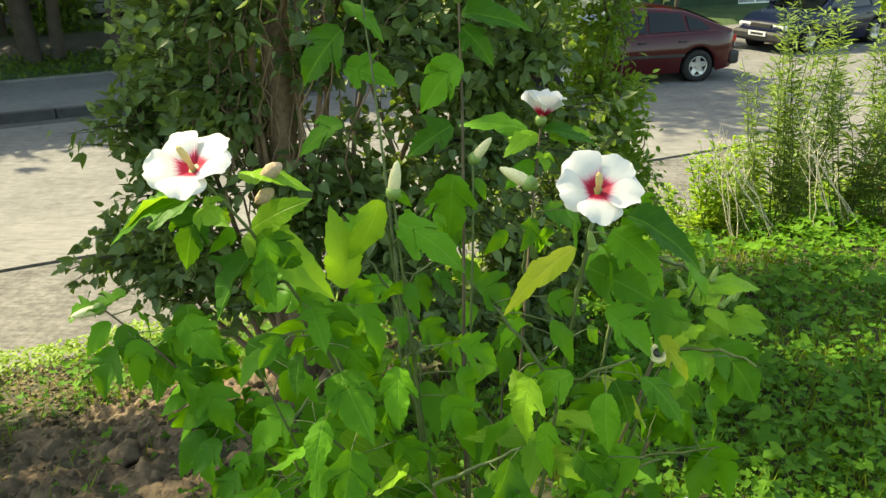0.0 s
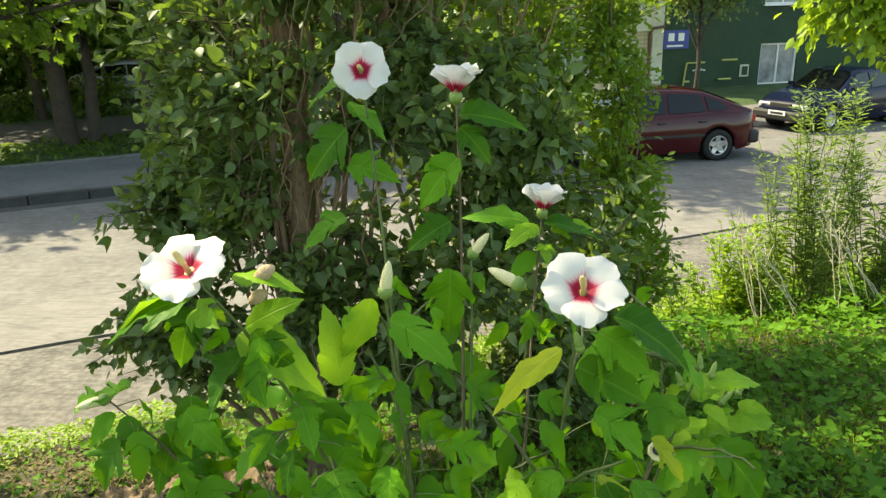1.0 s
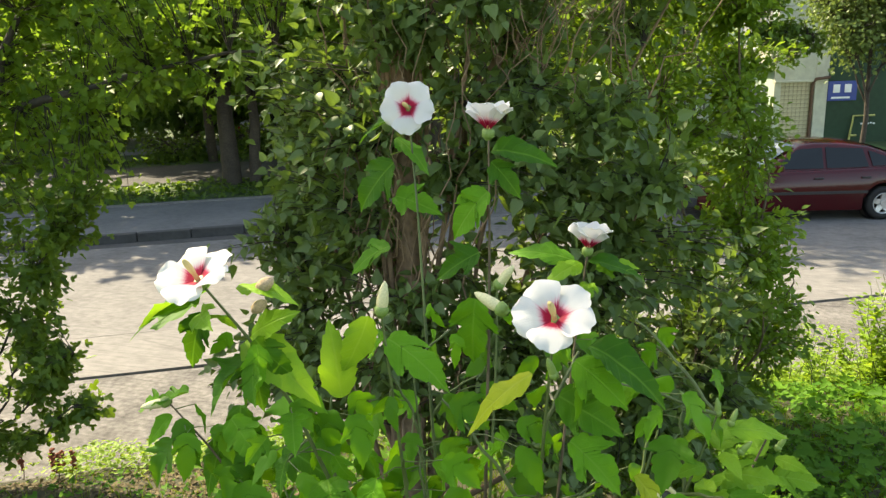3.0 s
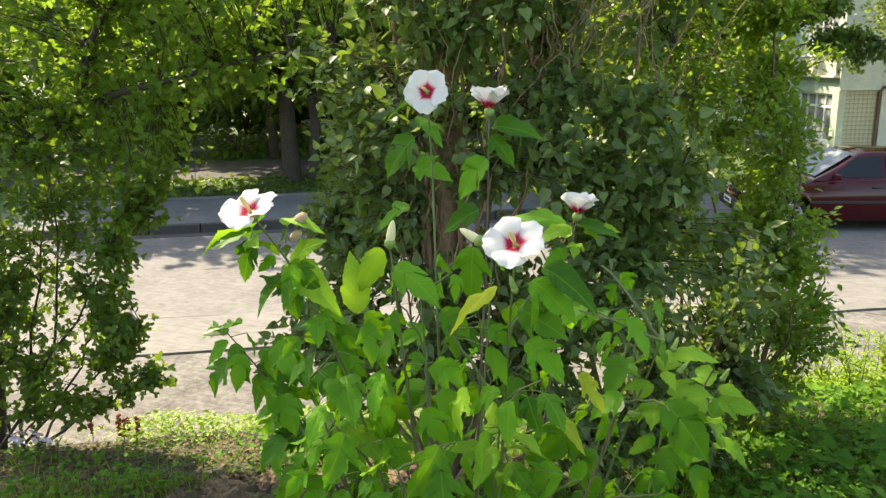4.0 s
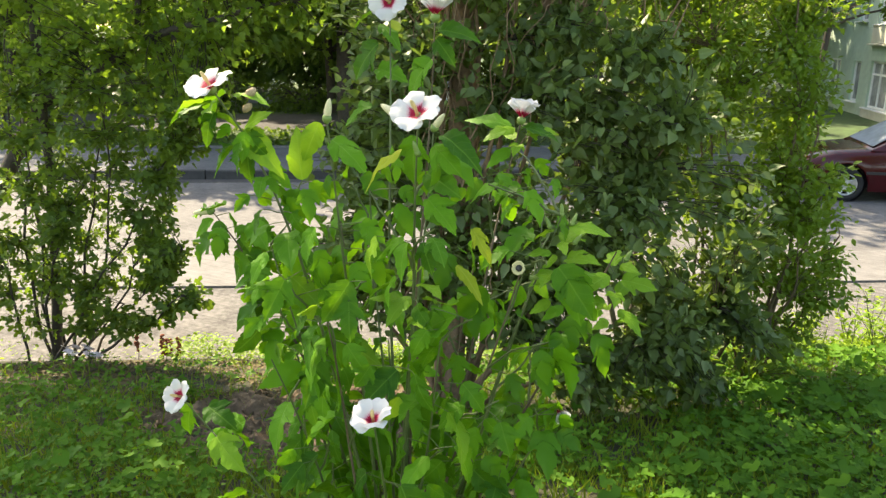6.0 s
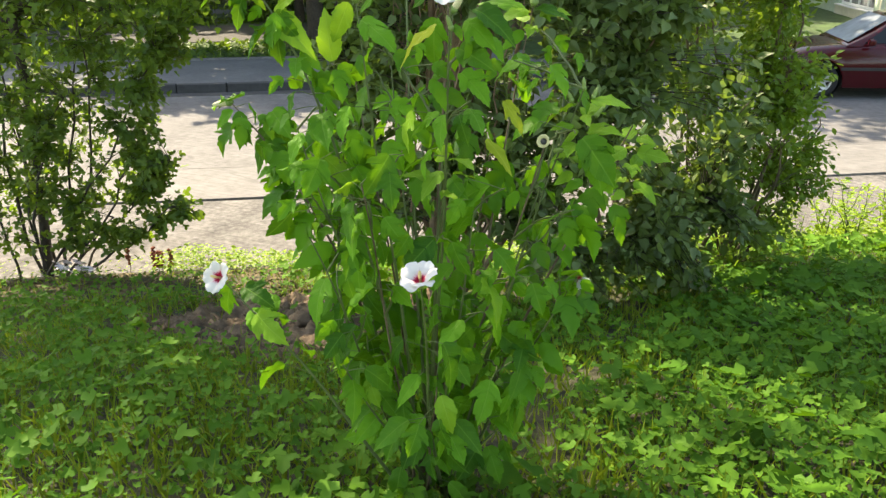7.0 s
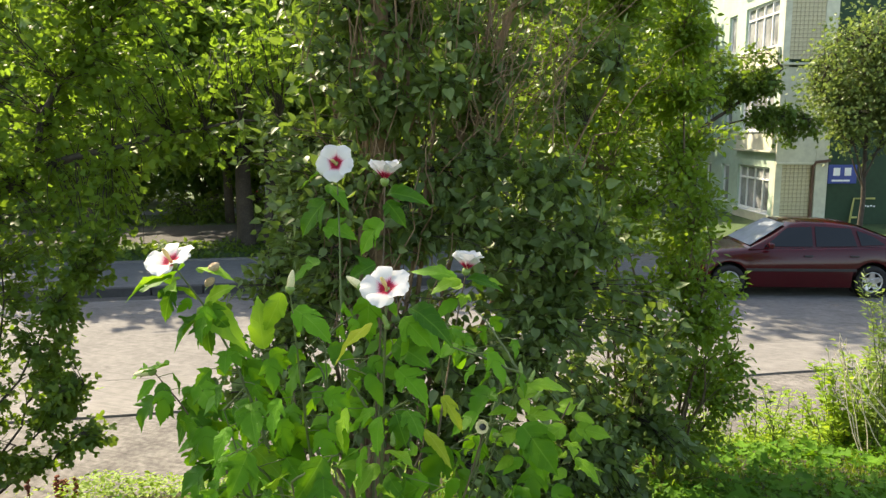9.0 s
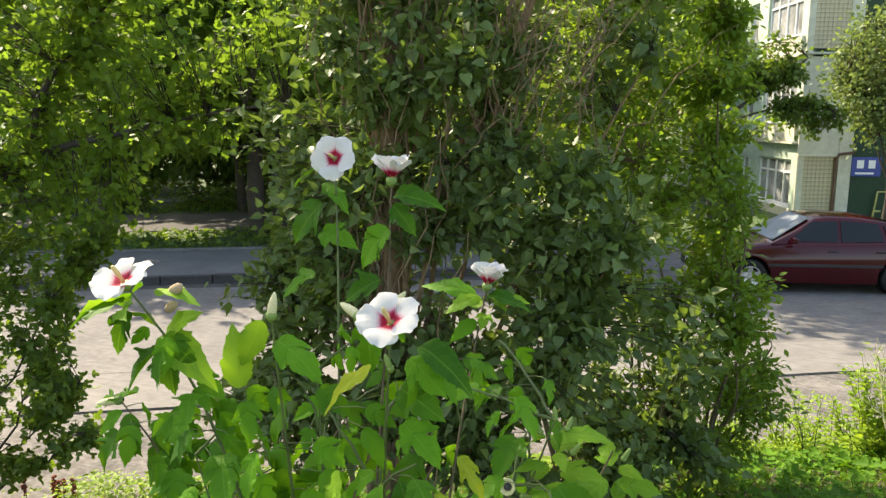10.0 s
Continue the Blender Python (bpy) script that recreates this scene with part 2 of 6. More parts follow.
# leaf shapes: x across, y along from the stalk, z up; folded along the midrib
def leaf_shape(kind):
    if kind == "heart":
        e = [(0, 0), (0.20, -0.04), (0.35, 0.12), (0.36, 0.36), (0.24, 0.63), (0.09, 0.86), (0, 1.06)]
    elif kind == "oval":
        e = [(0, 0), (0.24, 0.25), (0.27, 0.55), (0, 1.0)]
    elif kind == "lance":
        e = [(0, 0), (0.13, 0.3), (0.10, 0.65), (0, 1.0)]
    elif kind == "maple":
        e = [(0, 0.0), (0.30, 0.08), (0.50, 0.42), (0.24, 0.46), (0.26, 0.72), (0.10, 0.74), (0, 1.0)]
    elif kind == "trefoil":
        e = [(0, 0), (0.36, 0.02), (0.5, 0.34), (0.18, 0.38), (0.24, 0.72), (0, 0.92)]
    elif kind == "spray":
        e = [(0, 0), (0.2, 0.12), (0.42, 0.32), (0.16, 0.36), (0.36, 0.66), (0.12, 0.66), (0, 1.0)]
    right = [(x, y, 0.22 * abs(x) - 0.16 * y * y) for x, y in e]
    left = [(-x, y, z) for x, y, z in right[1:-1]]
    k = len(right)
    verts = right + left
    faces_r = [list(range(k))]
    faces_l = [[0] + [k - 1] + list(range(k + len(left) - 1, k - 1, -1))]
    return np.array(verts), [np.array(faces_r), np.array(faces_l)]


def scatter_leaves(name, shape, places, along, normals, sizes, smooth=False):
    """One mesh of many leaves. along: each leaf's direction; normals: where its upper face looks."""
    V0, F0 = leaf_shape(shape) if isinstance(shape, str) else shape
    y = np.asarray(along, float)
    y /= np.linalg.norm(y, axis=1, keepdims=True) + 1e-9
    z = np.asarray(normals, float)
    x = np.cross(y, z)
    x /= np.linalg.norm(x, axis=1, keepdims=True) + 1e-9
    z = np.cross(x, y)
    s = np.asarray(sizes, float)[:, None, None]
    v = np.asarray(places, float)[:, None] + s * (V0[None, :, :1] * x[:, None] + V0[None, :, 1:2] * y[:, None] + V0[None, :, 2:] * z[:, None])
    k, n = len(V0), len(v)
    F = [(f[None] + (np.arange(n) * k)[:, None, None]).reshape(-1, f.shape[1]) for f in F0]
    return mesh_np(name, v.reshape(-1, 3), F, smooth)


def fill_envelope(blobs, rng):
    """Points through ellipsoids (centre, radii, count), more of them near the skin, with gaps between clumps."""
    pts = []
    for c, r, n in blobs:
        got = 0
        while got < n:
            p = rng.normal(size=(n * 2, 3))
            p /= np.linalg.norm(p, axis=1, keepdims=True)
            p *= rng.uniform(0.15, 1.0, (len(p), 1)) ** 0.45
            q = np.array(c) + p * np.array(r)
            keep = [noise.noise(Vector(w) * 1.6 / max(0.5, min(r)) ** 0.5) > -0.04 for w in q]
            q = q[keep][: n - got]
            pts.append(q)
            got += len(q)
    return np.concatenate(pts)


def plant(name, base, stems, blobs, leaf_mat, shape, size, per_twig, label, category, bark, seed,
          twig_r=0.004, droop=0.4, up=0.5, group="", leaf_label="", spread=0.08, twig_n=5, sag=0.06, stem_name="stem", sides=6, rough_set=0.6, twig_mat=""):
    """A shrub or tree: tapered stems, a twig from the nearest stem to each point of the crown's clumps, leaves along the twigs."""
    rng, rr = np.random.default_rng(seed), random.Random(seed)
    top = thing(name, base, label, category, group)
    for path in stems:
        V, F = tubes([path], sides)
        me = mesh_np(stem_name, V - np.array(base), F, True)
        part_mesh(stem_name, me, M[bark], top)
    nodes = np.array([p for path in stems for p, _ in path[1:]])
    targets = fill_envelope(blobs, rng)
    twigs, P, A, N, S = [], [], [], [], []
    for t in targets:
        d = np.linalg.norm(nodes - t, axis=1) + 0.6 * np.maximum(0, nodes[:, 2] - t[2] + 0.1)
        o = nodes[d.argmin()]
        path = curve_path(o, t, twig_r * 1.6, twig_r * 0.5, 0.16, twig_n, sag, rr)
        twigs.append(path)
        pts = np.array([q for q, _ in path])
        L = np.linalg.norm(t - o) + 1e-6
        first = max(0.12, 1 - 0.55 / L)
        for k in range(per_twig):
            f = first + (1 - first) * (k + rng.uniform()) / per_twig
            g = f * (twig_n - 1)
            i = min(int(g), twig_n - 2)
            q = pts[i] + (pts[i + 1] - pts[i]) * (g - i)
            a = (pts[i + 1] - pts[i]) / (np.linalg.norm(pts[i + 1] - pts[i]) + 1e-6)
            w = rng.normal(size=3) * 0.8
            w += a * 0.6
            w[2] -= droop
            w /= np.linalg.norm(w)
            nn = rng.normal(size=3) * rough_set
            nn[2] += up
            P.append(q + w * spread * rng.uniform(0.1, 0.7) + rng.normal(size=3) * spread * 0.35)
            A.append(w)
            N.append(nn)
            S.append(rng.uniform(*size))
    V, F = tubes(twigs, 3)
    part_mesh("twig", mesh_np("twig", V - np.array(base), F), M[twig_mat or bark], top)["kind"] = "stuff"
    me = scatter_leaves("crown", shape, np.array(P) - np.array(base), A, N, S)
    part_mesh("crown", me, M[leaf_mat], top, leaf_label)["kind"] = "stuff"
    return top


# ---------------- ground, road ----------------
def ground_sheet():
    us = [-400, -120, -40, -15, -8] + list(np.arange(-5, 4.2, 0.14)) + [4.3, 6, 9, 12.9, 15.8, 16.1, 18, 22, 30, 45, 80, 160, 400]
    vs = [-400, -120, -45, -20, -12] + list(np.arange(-8, 11, 0.16)) + [12, 16, 22, 30, 60, 150, 400]
    V = []
    for u in us:
        for v in vs:
            p = uv(u, v)
            V.append((p.x, p.y, lawn_z(p.x, p.y)))
    n = len(vs)
    i = np.arange(len(us) - 1)[:, None] * n + np.arange(n - 1)[None]
    F = [np.stack([i, i + n, i + n + 1, i + 1], -1).reshape(-1, 4)]
    me = mesh_np("ground", V, F, True)
    me.materials.append(M["lawn"])
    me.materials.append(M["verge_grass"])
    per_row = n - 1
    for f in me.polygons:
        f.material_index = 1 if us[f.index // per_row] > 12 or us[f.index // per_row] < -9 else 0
    ob = part_mesh("ground", me, None)
    return tagged(ob, "grassy bank of dark soil falling to the road", "ground", kind="structure")


def slab(name, u0, u1, v0, v1, z, h, mat, label, category, nv=40):
    """A long bevelled slab with slightly uneven edges."""
    bm = bmesh.new()
    top, bot = [], []
    for k in range(nv + 1):
        v = v0 + (v1 - v0) * k / nv
        e = 0.02 * noise.noise(Vector((v * 0.9, u0, 0)))
        for row, zz, ins in ((top, z, 0.012), (bot, z - h, 0)):
            row.append([bm.verts.new(uv(u0 + e + ins, v, zz)), bm.verts.new(uv(u1 + e - ins, v, zz))])
    for k in range(nv):
        bm.faces.new((top[k][0], top[k + 1][0], top[k + 1][1], top[k][1]))
        for s in (0, 1):
            bm.faces.new((top[k][s], bot[k][s], bot[k + 1][s], top[k + 1][s]))
    bmesh.ops.recalc_face_normals(bm, faces=bm.faces)
    return tagged(part(name, bm, mat), label, category, kind="structure")


ground_sheet()
slab("verge_strip", U_LAWN - 0.35, U_STEP, -60, 60, -0.018, 0.2, M["strip"], "worn gravelly concrete strip beside the lawn", "pavement", 200)
slab("gutter", U_STEP + 0.004, U_SLAB, -60, 60, 0.006, 0.2, M["concrete"], "pale concrete gutter slab along the road", "road", 200)
slab("road", U_SLAB + 0.004, U_KERB, -60, 60, 0.0, 0.2, M["asphalt"], "sun-bleached grey asphalt road", "road", 200)
slab("pavement", U_KERB + 0.16, U_VERGE, -60, 3.2, 0.16, 0.3, M["pave"], "dark grey asphalt pavement beyond the kerb", "pavement", 80)
slab("parking_apron", U_KERB + 0.004, 46, 3.4, 60, 0.0, 0.2, M["asphalt"], "grey asphalt yard before the apartment building", "road", 80)

kerb_mesh = bpy.data.meshes.new("kerb_stone")
bm = box_bm((0.98, 0.15, 0.36), (0, 0, 0), 0.018)
bm.to_mesh(kerb_mesh)
bm.free()
kerb = tagged(new("kerb"), "row of grey concrete kerb stones", "kerb", kind="structure")
for k in range(56):
    p = uv(U_KERB + 0.078, -52 + k * 1.0, 0.0 + 0.006 * math.sin(k * 2.3))
    ob = part_mesh("kerb_stone", kerb_mesh, M["kerb"], kerb)
    ob.matrix_local = Matrix.Translation(p) @ Matrix.Rotation(math.atan2(D2.y, D2.x), 4, "Z")
slab("gutter_strip", U_KERB - 0.34, U_KERB, -60, 3.2, 0.005, 0.1, M["kerb"], "dark strip along the kerb", "road", 120)
slab("verge_edging", U_VERGE + 0.004, U_VERGE + 0.14, -60, 3.2, 0.20, 0.3, M["concrete"], "low pale concrete edging along the far verge", "kerb", 80)
# tree shade is put into this lane's dark colour
slab("far_lane", 19.3, 23.2, -60, 3.0, 0.15, 0.3, M["kerb"], "asphalt lane under the trees, coloured dark for their shade", "road", 80)
slab("far_path", 27.0, 28.8, -60, 3.0, 0.15, 0.3, M["pave"], "pale path in the sun behind the trees", "path", 80)


# ---------------- shrubs and trees ----------------
def gz(x, y, dz=0.0):
    return (x, y, lawn_z(x, y) + dz)


def stems_from(base, tops, r0, r1, seed, bend=0.12, n=8, foot=0.08):
    rr = random.Random(seed)
    return [curve_path(Vector(base) + Vector((rr.uniform(-foot, foot), rr.uniform(-foot, foot), -0.06)), t, r0 * rr.uniform(0.75, 1.1), r1, bend, n, 0, rr) for t in tops]


def lilac_tree():
    """A vine-hung tree with many stems and dark heart-shaped leaves, taller than the view."""
    base = gz(-0.72, 1.2)
    tops = [(-0.8, 1.25, 4.0), (-0.95, 1.15, 4.5), (-0.62, 1.2, 4.6), (-0.3, 1.3, 5.4), (0.05, 1.25, 4.4), (-1.2, 1.6, 5.0), (0.3, 1.7, 5.2), (-0.7, 1.5, 6.5), (-0.55, 1.1, 4.2), (-0.1, 1.1, 4.3), (-0.85, 1.3, 4.9), (0.6, 1.6, 3.6), (0.5, 1.4, 2.6), (-1.45, 1.3, 2.3), (-1.6, 1.3, 1.7), (-1.3, 1.3, 1.5), (0.75, 1.85, 1.5), (-1.35, 1.5, 2.9)]
    st = stems_from(base, tops, 0.026, 0.005, 31, 0.06, 10, 0.09)
    st.append(curve_path(base, (-0.70, 1.22, 5.2), 0.085, 0.05, 0.03, 10, 0, random.Random(5)))
    st.append(curve_path((-0.72, 1.22, 2.3), (0.25, 1.5, 4.6), 0.04, 0.015, 0.08, 8, 0, random.Random(6)))
    st.append(curve_path((-0.71, 1.22, 4.4), (-1.9, 2.0, 7.6), 0.04, 0.02, 0.08, 8, 0, random.Random(7)))
    st.append(curve_path((-0.71, 1.22, 4.4), (0.3, 2.0, 7.4), 0.04, 0.02, 0.08, 8, 0, random.Random(8)))
    top = plant("lilac_tree", base, st,
                [((-0.95, 1.25, 1.85), (0.85, 0.5, 0.72), 270), ((-1.55, 1.3, 2.3), (0.28, 0.3, 0.3), 36), ((-1.7, 1.3, 1.6), (0.35, 0.35, 0.45), 60), ((0.25, 1.2, 1.85), (0.72, 0.55, 1.0), 330), ((0.65, 1.7, 1.75), (0.5, 0.5, 0.95), 210), ((0.7, 1.9, 1.15), (0.5, 0.4, 0.4), 110),
                 ((0.1, 1.35, 2.75), (0.75, 0.5, 0.6), 200), ((-0.75, 0.95, 2.75), (0.55, 0.25, 0.6), 80), ((-1.2, 1.6, 2.7), (0.48, 0.5, 0.6), 105),
                 ((-0.4, 1.4, 3.7), (1.1, 0.55, 0.6), 250), ((-0.02, 0.95, 2.9), (0.42, 0.22, 0.5), 80), ((-0.5, 0.95, 3.6), (0.6, 0.22, 0.3), 60), ((-0.62, 0.95, 2.2), (0.2, 0.15, 0.3), 16), ((-1.25, 1.0, 3.0), (0.35, 0.25, 0.6), 60), ((-0.5, 1.6, 4.6), (1.5, 0.8, 0.6), 220), ((-0.7, 2.0, 6.4), (1.8, 1.5, 1.2), 170)],
                "dark_leaf", "heart", (0.03, 0.084), 14, "tall tangled tree hung with dry vines and dark heart-shaped leaves", "tree", "vine", 5, twig_r=0.003, droop=0.3, spread=0.1, twig_mat="bark_dark", up=0.95, rough_set=0.7)
    rr = random.Random(77)
    for k in range(46):
        x0, z0 = rr.uniform(-0.95, -0.62) + 0.35 * (k % 6 == 0), rr.uniform(1.2, 3.4)
        a = (x0, 1.1 + rr.uniform(-0.15, 0.2), z0)
        b = (x0 + rr.uniform(-0.25, 0.45), 1.1 + rr.uniform(-0.3, 0.3), z0 + rr.uniform(0.5, 1.6))
        V, F = tubes([curve_path(a, b, rr.uniform(0.003, 0.008), 0.002, 0.26, 12, rr.uniform(-0.1, 0.05), rr)], 5)
        part_mesh("vine", mesh_np("vine", V - np.array(base), F, True), M["vine"], top)
    for k in range(90):
        x0, z0 = rr.uniform(-0.4, 0.1) + (0.4 if k % 3 == 0 else 0), rr.uniform(3.0, 3.8)
        a = (x0, 1.05 + rr.uniform(-0.1, 0.3), z0)
        b = (x0 + rr.uniform(-0.3, 0.55), 1.15 + rr.uniform(-0.25, 0.3), z0 + rr.uniform(0.25, 0.9))
        V, F = tubes([curve_path(a, b, rr.uniform(0.002, 0.0045), 0.0012, 0.4, 10, rr.uniform(-0.25, 0.25), rr)], 5)
        part_mesh("vine", mesh_np("vine", V - np.array(base), F, True), M["vine"], top)
    return top


def shade_shrub():
    # added out of sight behind the vine-hung tree, to shade the lawn
    base = gz(-0.2, 3.7)
    tops = [(0.0, 3.9, 4.4), (-0.5, 3.8, 4.6), (0.4, 4.0, 3.8), (-0.9, 3.7, 3.9)]
    return plant("hidden_shrub", base, stems_from(base, tops, 0.028, 0.009, 51, 0.1, 8, 0.12), [((0.0, 3.95, 3.2), (0.85, 0.6, 1.5), 330), ((-0.9, 3.7, 3.3), (0.7, 0.5, 1.2), 160)],
                 "dark_leaf", "heart", (0.04, 0.085), 11, "hidden dark-leaved shrub added behind the vine-hung tree for shade", "shrub", "bark", 52, droop=0.3, spread=0.1, up=0.95, rough_set=0.7)


def arching_shrub():
    base = gz(0.75, 2.75)
    tops = [(0.9, 2.8, 3.9), (1.0, 2.9, 3.1), (0.6, 2.6, 4.6), (1.25, 3.0, 2.1), (0.2, 2.6, 4.3), (1.3, 3.1, 1.5), (1.15, 2.4, 1.7), (0.5, 2.3, 3.0), (0.7, 3.0, 4.9), (1.1, 2.8, 2.7), (1.38, 2.95, 1.75), (1.0, 3.2, 2.4)]
    rr = random.Random(19)
    # clumps of foliage with gaps between, longer sprays on the open side, bare twigs low down
    blobs = [((0.1, 2.7, 3.6), (0.9, 0.6, 0.9), 300), ((0.4, 2.9, 5.0), (0.9, 0.8, 0.7), 260), ((0.9, 2.6, 0.95), (0.4, 0.35, 0.3), 50), ((0.55, 2.3, 2.4), (0.4, 0.4, 0.7), 110), ((0.95, 2.7, 1.35), (0.4, 0.35, 0.3), 55), ((1.25, 2.85, 1.5), (0.25, 0.3, 0.25), 24)]
    for k in range(26):
        z = 1.5 + 2.8 * k / 25
        edge = float(np.interp(z, [1.3, 1.9, 2.5, 3.1, 3.6, 4.3], [1.12, 1.18, 1.02, 1.08, 1.0, 0.92]))
        x = edge - rr.uniform(0.05, 0.5) * (0.4 + (k % 3) * 0.6)
        r = rr.uniform(0.15, 0.27)
        blobs.append(((x, 2.75 + rr.uniform(-0.35, 0.45), z), (r * 1.3, r * 1.2, r * 0.7), 30 if z > 1.9 else 13))
    for x, z in ((1.2, 3.25), (1.16, 2.7), (1.32, 1.85), (1.42, 1.62), (1.12, 3.7), (1.26, 2.15), (1.3, 1.25), (1.2, 1.05), (1.0, 0.95), (1.45, 1.4), (0.85, 1.05), (1.1, 1.3)):
        blobs.append(((x, 2.9, z), (0.14, 0.2, 0.10), 9))
    return plant("arching_shrub", base, stems_from(base, tops, 0.018, 0.005, 14, 0.16, 9, 0.2), blobs,
                 "twig_leaf", "oval", (0.034, 0.066), 17, "arching shrub with thin twigs and small bright green leaves", "shrub", "stem_brown", 16, 0.0025, 0.25, spread=0.10, up=0.95, rough_set=0.6)


def loose_bush():
    base = gz(-5.15, 1.62)
    tops = [(-5.2, 1.7, 3.3), (-4.3, 1.5, 1.8), (-5.5, 1.7, 2.3), (-4.5, 2.0, 2.5), (-3.35, 1.6, 1.35), (-3.3, 1.6, 2.2), (-5.9, 1.4, 1.9), (-3.5, 1.65, 0.9), (-4.1, 1.6, 0.75), (-3.7, 1.8, 1.7), (-4.9, 1.4, 2.9), (-4.0, 1.5, 2.6)]
    st = stems_from(base, tops, 0.018, 0.005, 21, 0.12, 9, 0.2)
    st.append(curve_path(base, (-5.05, 1.75, 3.6), 0.05, 0.03, 0.04, 9, 0, random.Random(23)))
    blobs = [((-5.1, 1.6, 1.5), (0.95, 0.6, 0.85), 125), ((-4.3, 1.6, 1.5), (0.6, 0.5, 0.9), 90), ((-4.5, 1.7, 2.4), (1.15, 0.7, 0.55), 120), ((-5.2, 1.5, 0.7), (0.7, 0.4, 0.4), 30)]
    # flat sprays that reach out over the road's edge
    for x, z, r, n in ((-3.35, 1.32, 0.26, 12), (-3.6, 1.15, 0.25, 11), (-3.4, 0.88, 0.22, 9), (-3.75, 0.72, 0.25, 9), (-4.1, 0.58, 0.25, 9), (-3.7, 1.62, 0.25, 12), (-3.45, 1.9, 0.24, 12),
                       (-3.25, 2.2, 0.25, 13), (-3.15, 2.5, 0.25, 12), (-4.4, 0.85, 0.3, 11), (-4.7, 0.5, 0.3, 9), (-3.9, 1.35, 0.3, 13), (-4.0, 1.0, 0.26, 10)):
        blobs.append(((x, 1.62, z), (r, r, 0.07), n + 3))
    return plant("loose_bush", base, st, blobs, "bush_leaf", "trefoil", (0.05, 0.09), 12, "loose bush with dark lobed leaves on thin twigs beside the road", "shrub", "bark_dark", 22, 0.003, 0.45, spread=0.1, up=0.9)


def maple_tree():
    base = gz(-6.6, 1.3)
    st = [curve_path(base, (-5.15, 1.8, 2.4), 0.085, 0.07, 0.06, 8, 0, random.Random(3)),
          curve_path((-5.15, 1.8, 2.4), (-4.06, 2.0, 2.96), 0.062, 0.05, 0.05, 6, -0.02, random.Random(4)),
          curve_path((-4.06, 2.0, 2.96), (-3.96, 2.0, 3.4), 0.03, 0.025, 0.05, 5, 0, random.Random(4)),
          curve_path((-3.96, 2.0, 3.4), (-3.3, 2.3, 4.3), 0.025, 0.012, 0.15, 6, 0.06, random.Random(5)),
          curve_path((-4.06, 2.0, 2.96), (-3.4, 2.1, 3.12), 0.036, 0.025, 0.05, 5, 0.03, random.Random(6)),
          curve_path((-3.4, 2.1, 3.12), (-2.1, 2.5, 3.35), 0.024, 0.008, 0.1, 6, 0.03, random.Random(7)),
          curve_path((-5.15, 1.8, 2.4), (-4.95, 1.9, 5.6), 0.045, 0.03, 0.05, 8, 0, random.Random(8)),
          curve_path((-4.95, 1.9, 4.4), (-2.9, 2.6, 6.3), 0.03, 0.012, 0.1, 7, 0.05, random.Random(9)),
          curve_path((-5.0, 1.9, 4.9), (-2.6, 1.2, 5.9), 0.03, 0.012, 0.1, 7, 0.05, random.Random(10)),
          # four limbs for crown clumps added out of view to cast shade
          curve_path((-5.0, 1.9, 4.4), (-5.3, 0.3, 5.6), 0.03, 0.012, 0.1, 7, 0.05, random.Random(12)),
          curve_path((-5.0, 1.9, 4.9), (-2.2, 0.0, 5.9), 0.03, 0.012, 0.1, 7, 0.05, random.Random(13)),
          curve_path((-5.1, 1.9, 3.6), (-7.3, 2.2, 5.7), 0.04, 0.014, 0.08, 7, 0.05, random.Random(14)),
          curve_path((-5.05, 1.9, 3.9), (-6.6, 0.7, 5.8), 0.035, 0.012, 0.08, 7, 0.05, random.Random(15)),
          curve_path((-4.95, 1.9, 5.5), (-3.7, 2.2, 8.2), 0.03, 0.012, 0.1, 7, 0.05, random.Random(11))]
    # clumps past 5 m up lie out of view, added to shade the bank
    return plant("maple_tree", base, st,
                 [((-4.7, 2.0, 3.5), (1.3, 0.9, 0.75), 190), ((-4.5, 1.9, 2.75), (1.0, 0.6, 0.45), 75), ((-3.0, 2.3, 4.1), (1.3, 0.8, 0.7), 210), ((-3.3, 2.2, 3.3), (1.0, 0.6, 0.4), 60), ((-4.2, 2.0, 5.0), (2.0, 1.2, 0.9), 260), ((-3.6, 2.0, 6.7), (2.0, 1.6, 1.2), 150), ((-5.1, 0.5, 5.4), (1.6, 1.3, 0.9), 330), ((-5.7, 1.3, 5.1), (1.2, 1.0, 0.7), 260), ((-3.5, 1.9, 2.5), (0.55, 0.4, 0.32), 45), ((-7.2, 2.2, 5.6), (1.6, 1.4, 1.0), 300), ((-6.6, 0.6, 5.8), (1.3, 1.1, 0.9), 240), ((-4.0, 0.8, 5.3), (1.3, 1.0, 0.8), 280), ((-5.2, 1.4, 6.7), (1.6, 1.3, 1.0), 150), ((-2.4, 0.1, 5.7), (1.3, 1.0, 0.7), 135)],
                 "maple_leaf", "maple", (0.05, 0.09), 13, "slanting maple tree with dark limbs and sunlit leaves", "tree", "bark_dark", 33, 0.004, 0.3, spread=0.12, up=0.9)


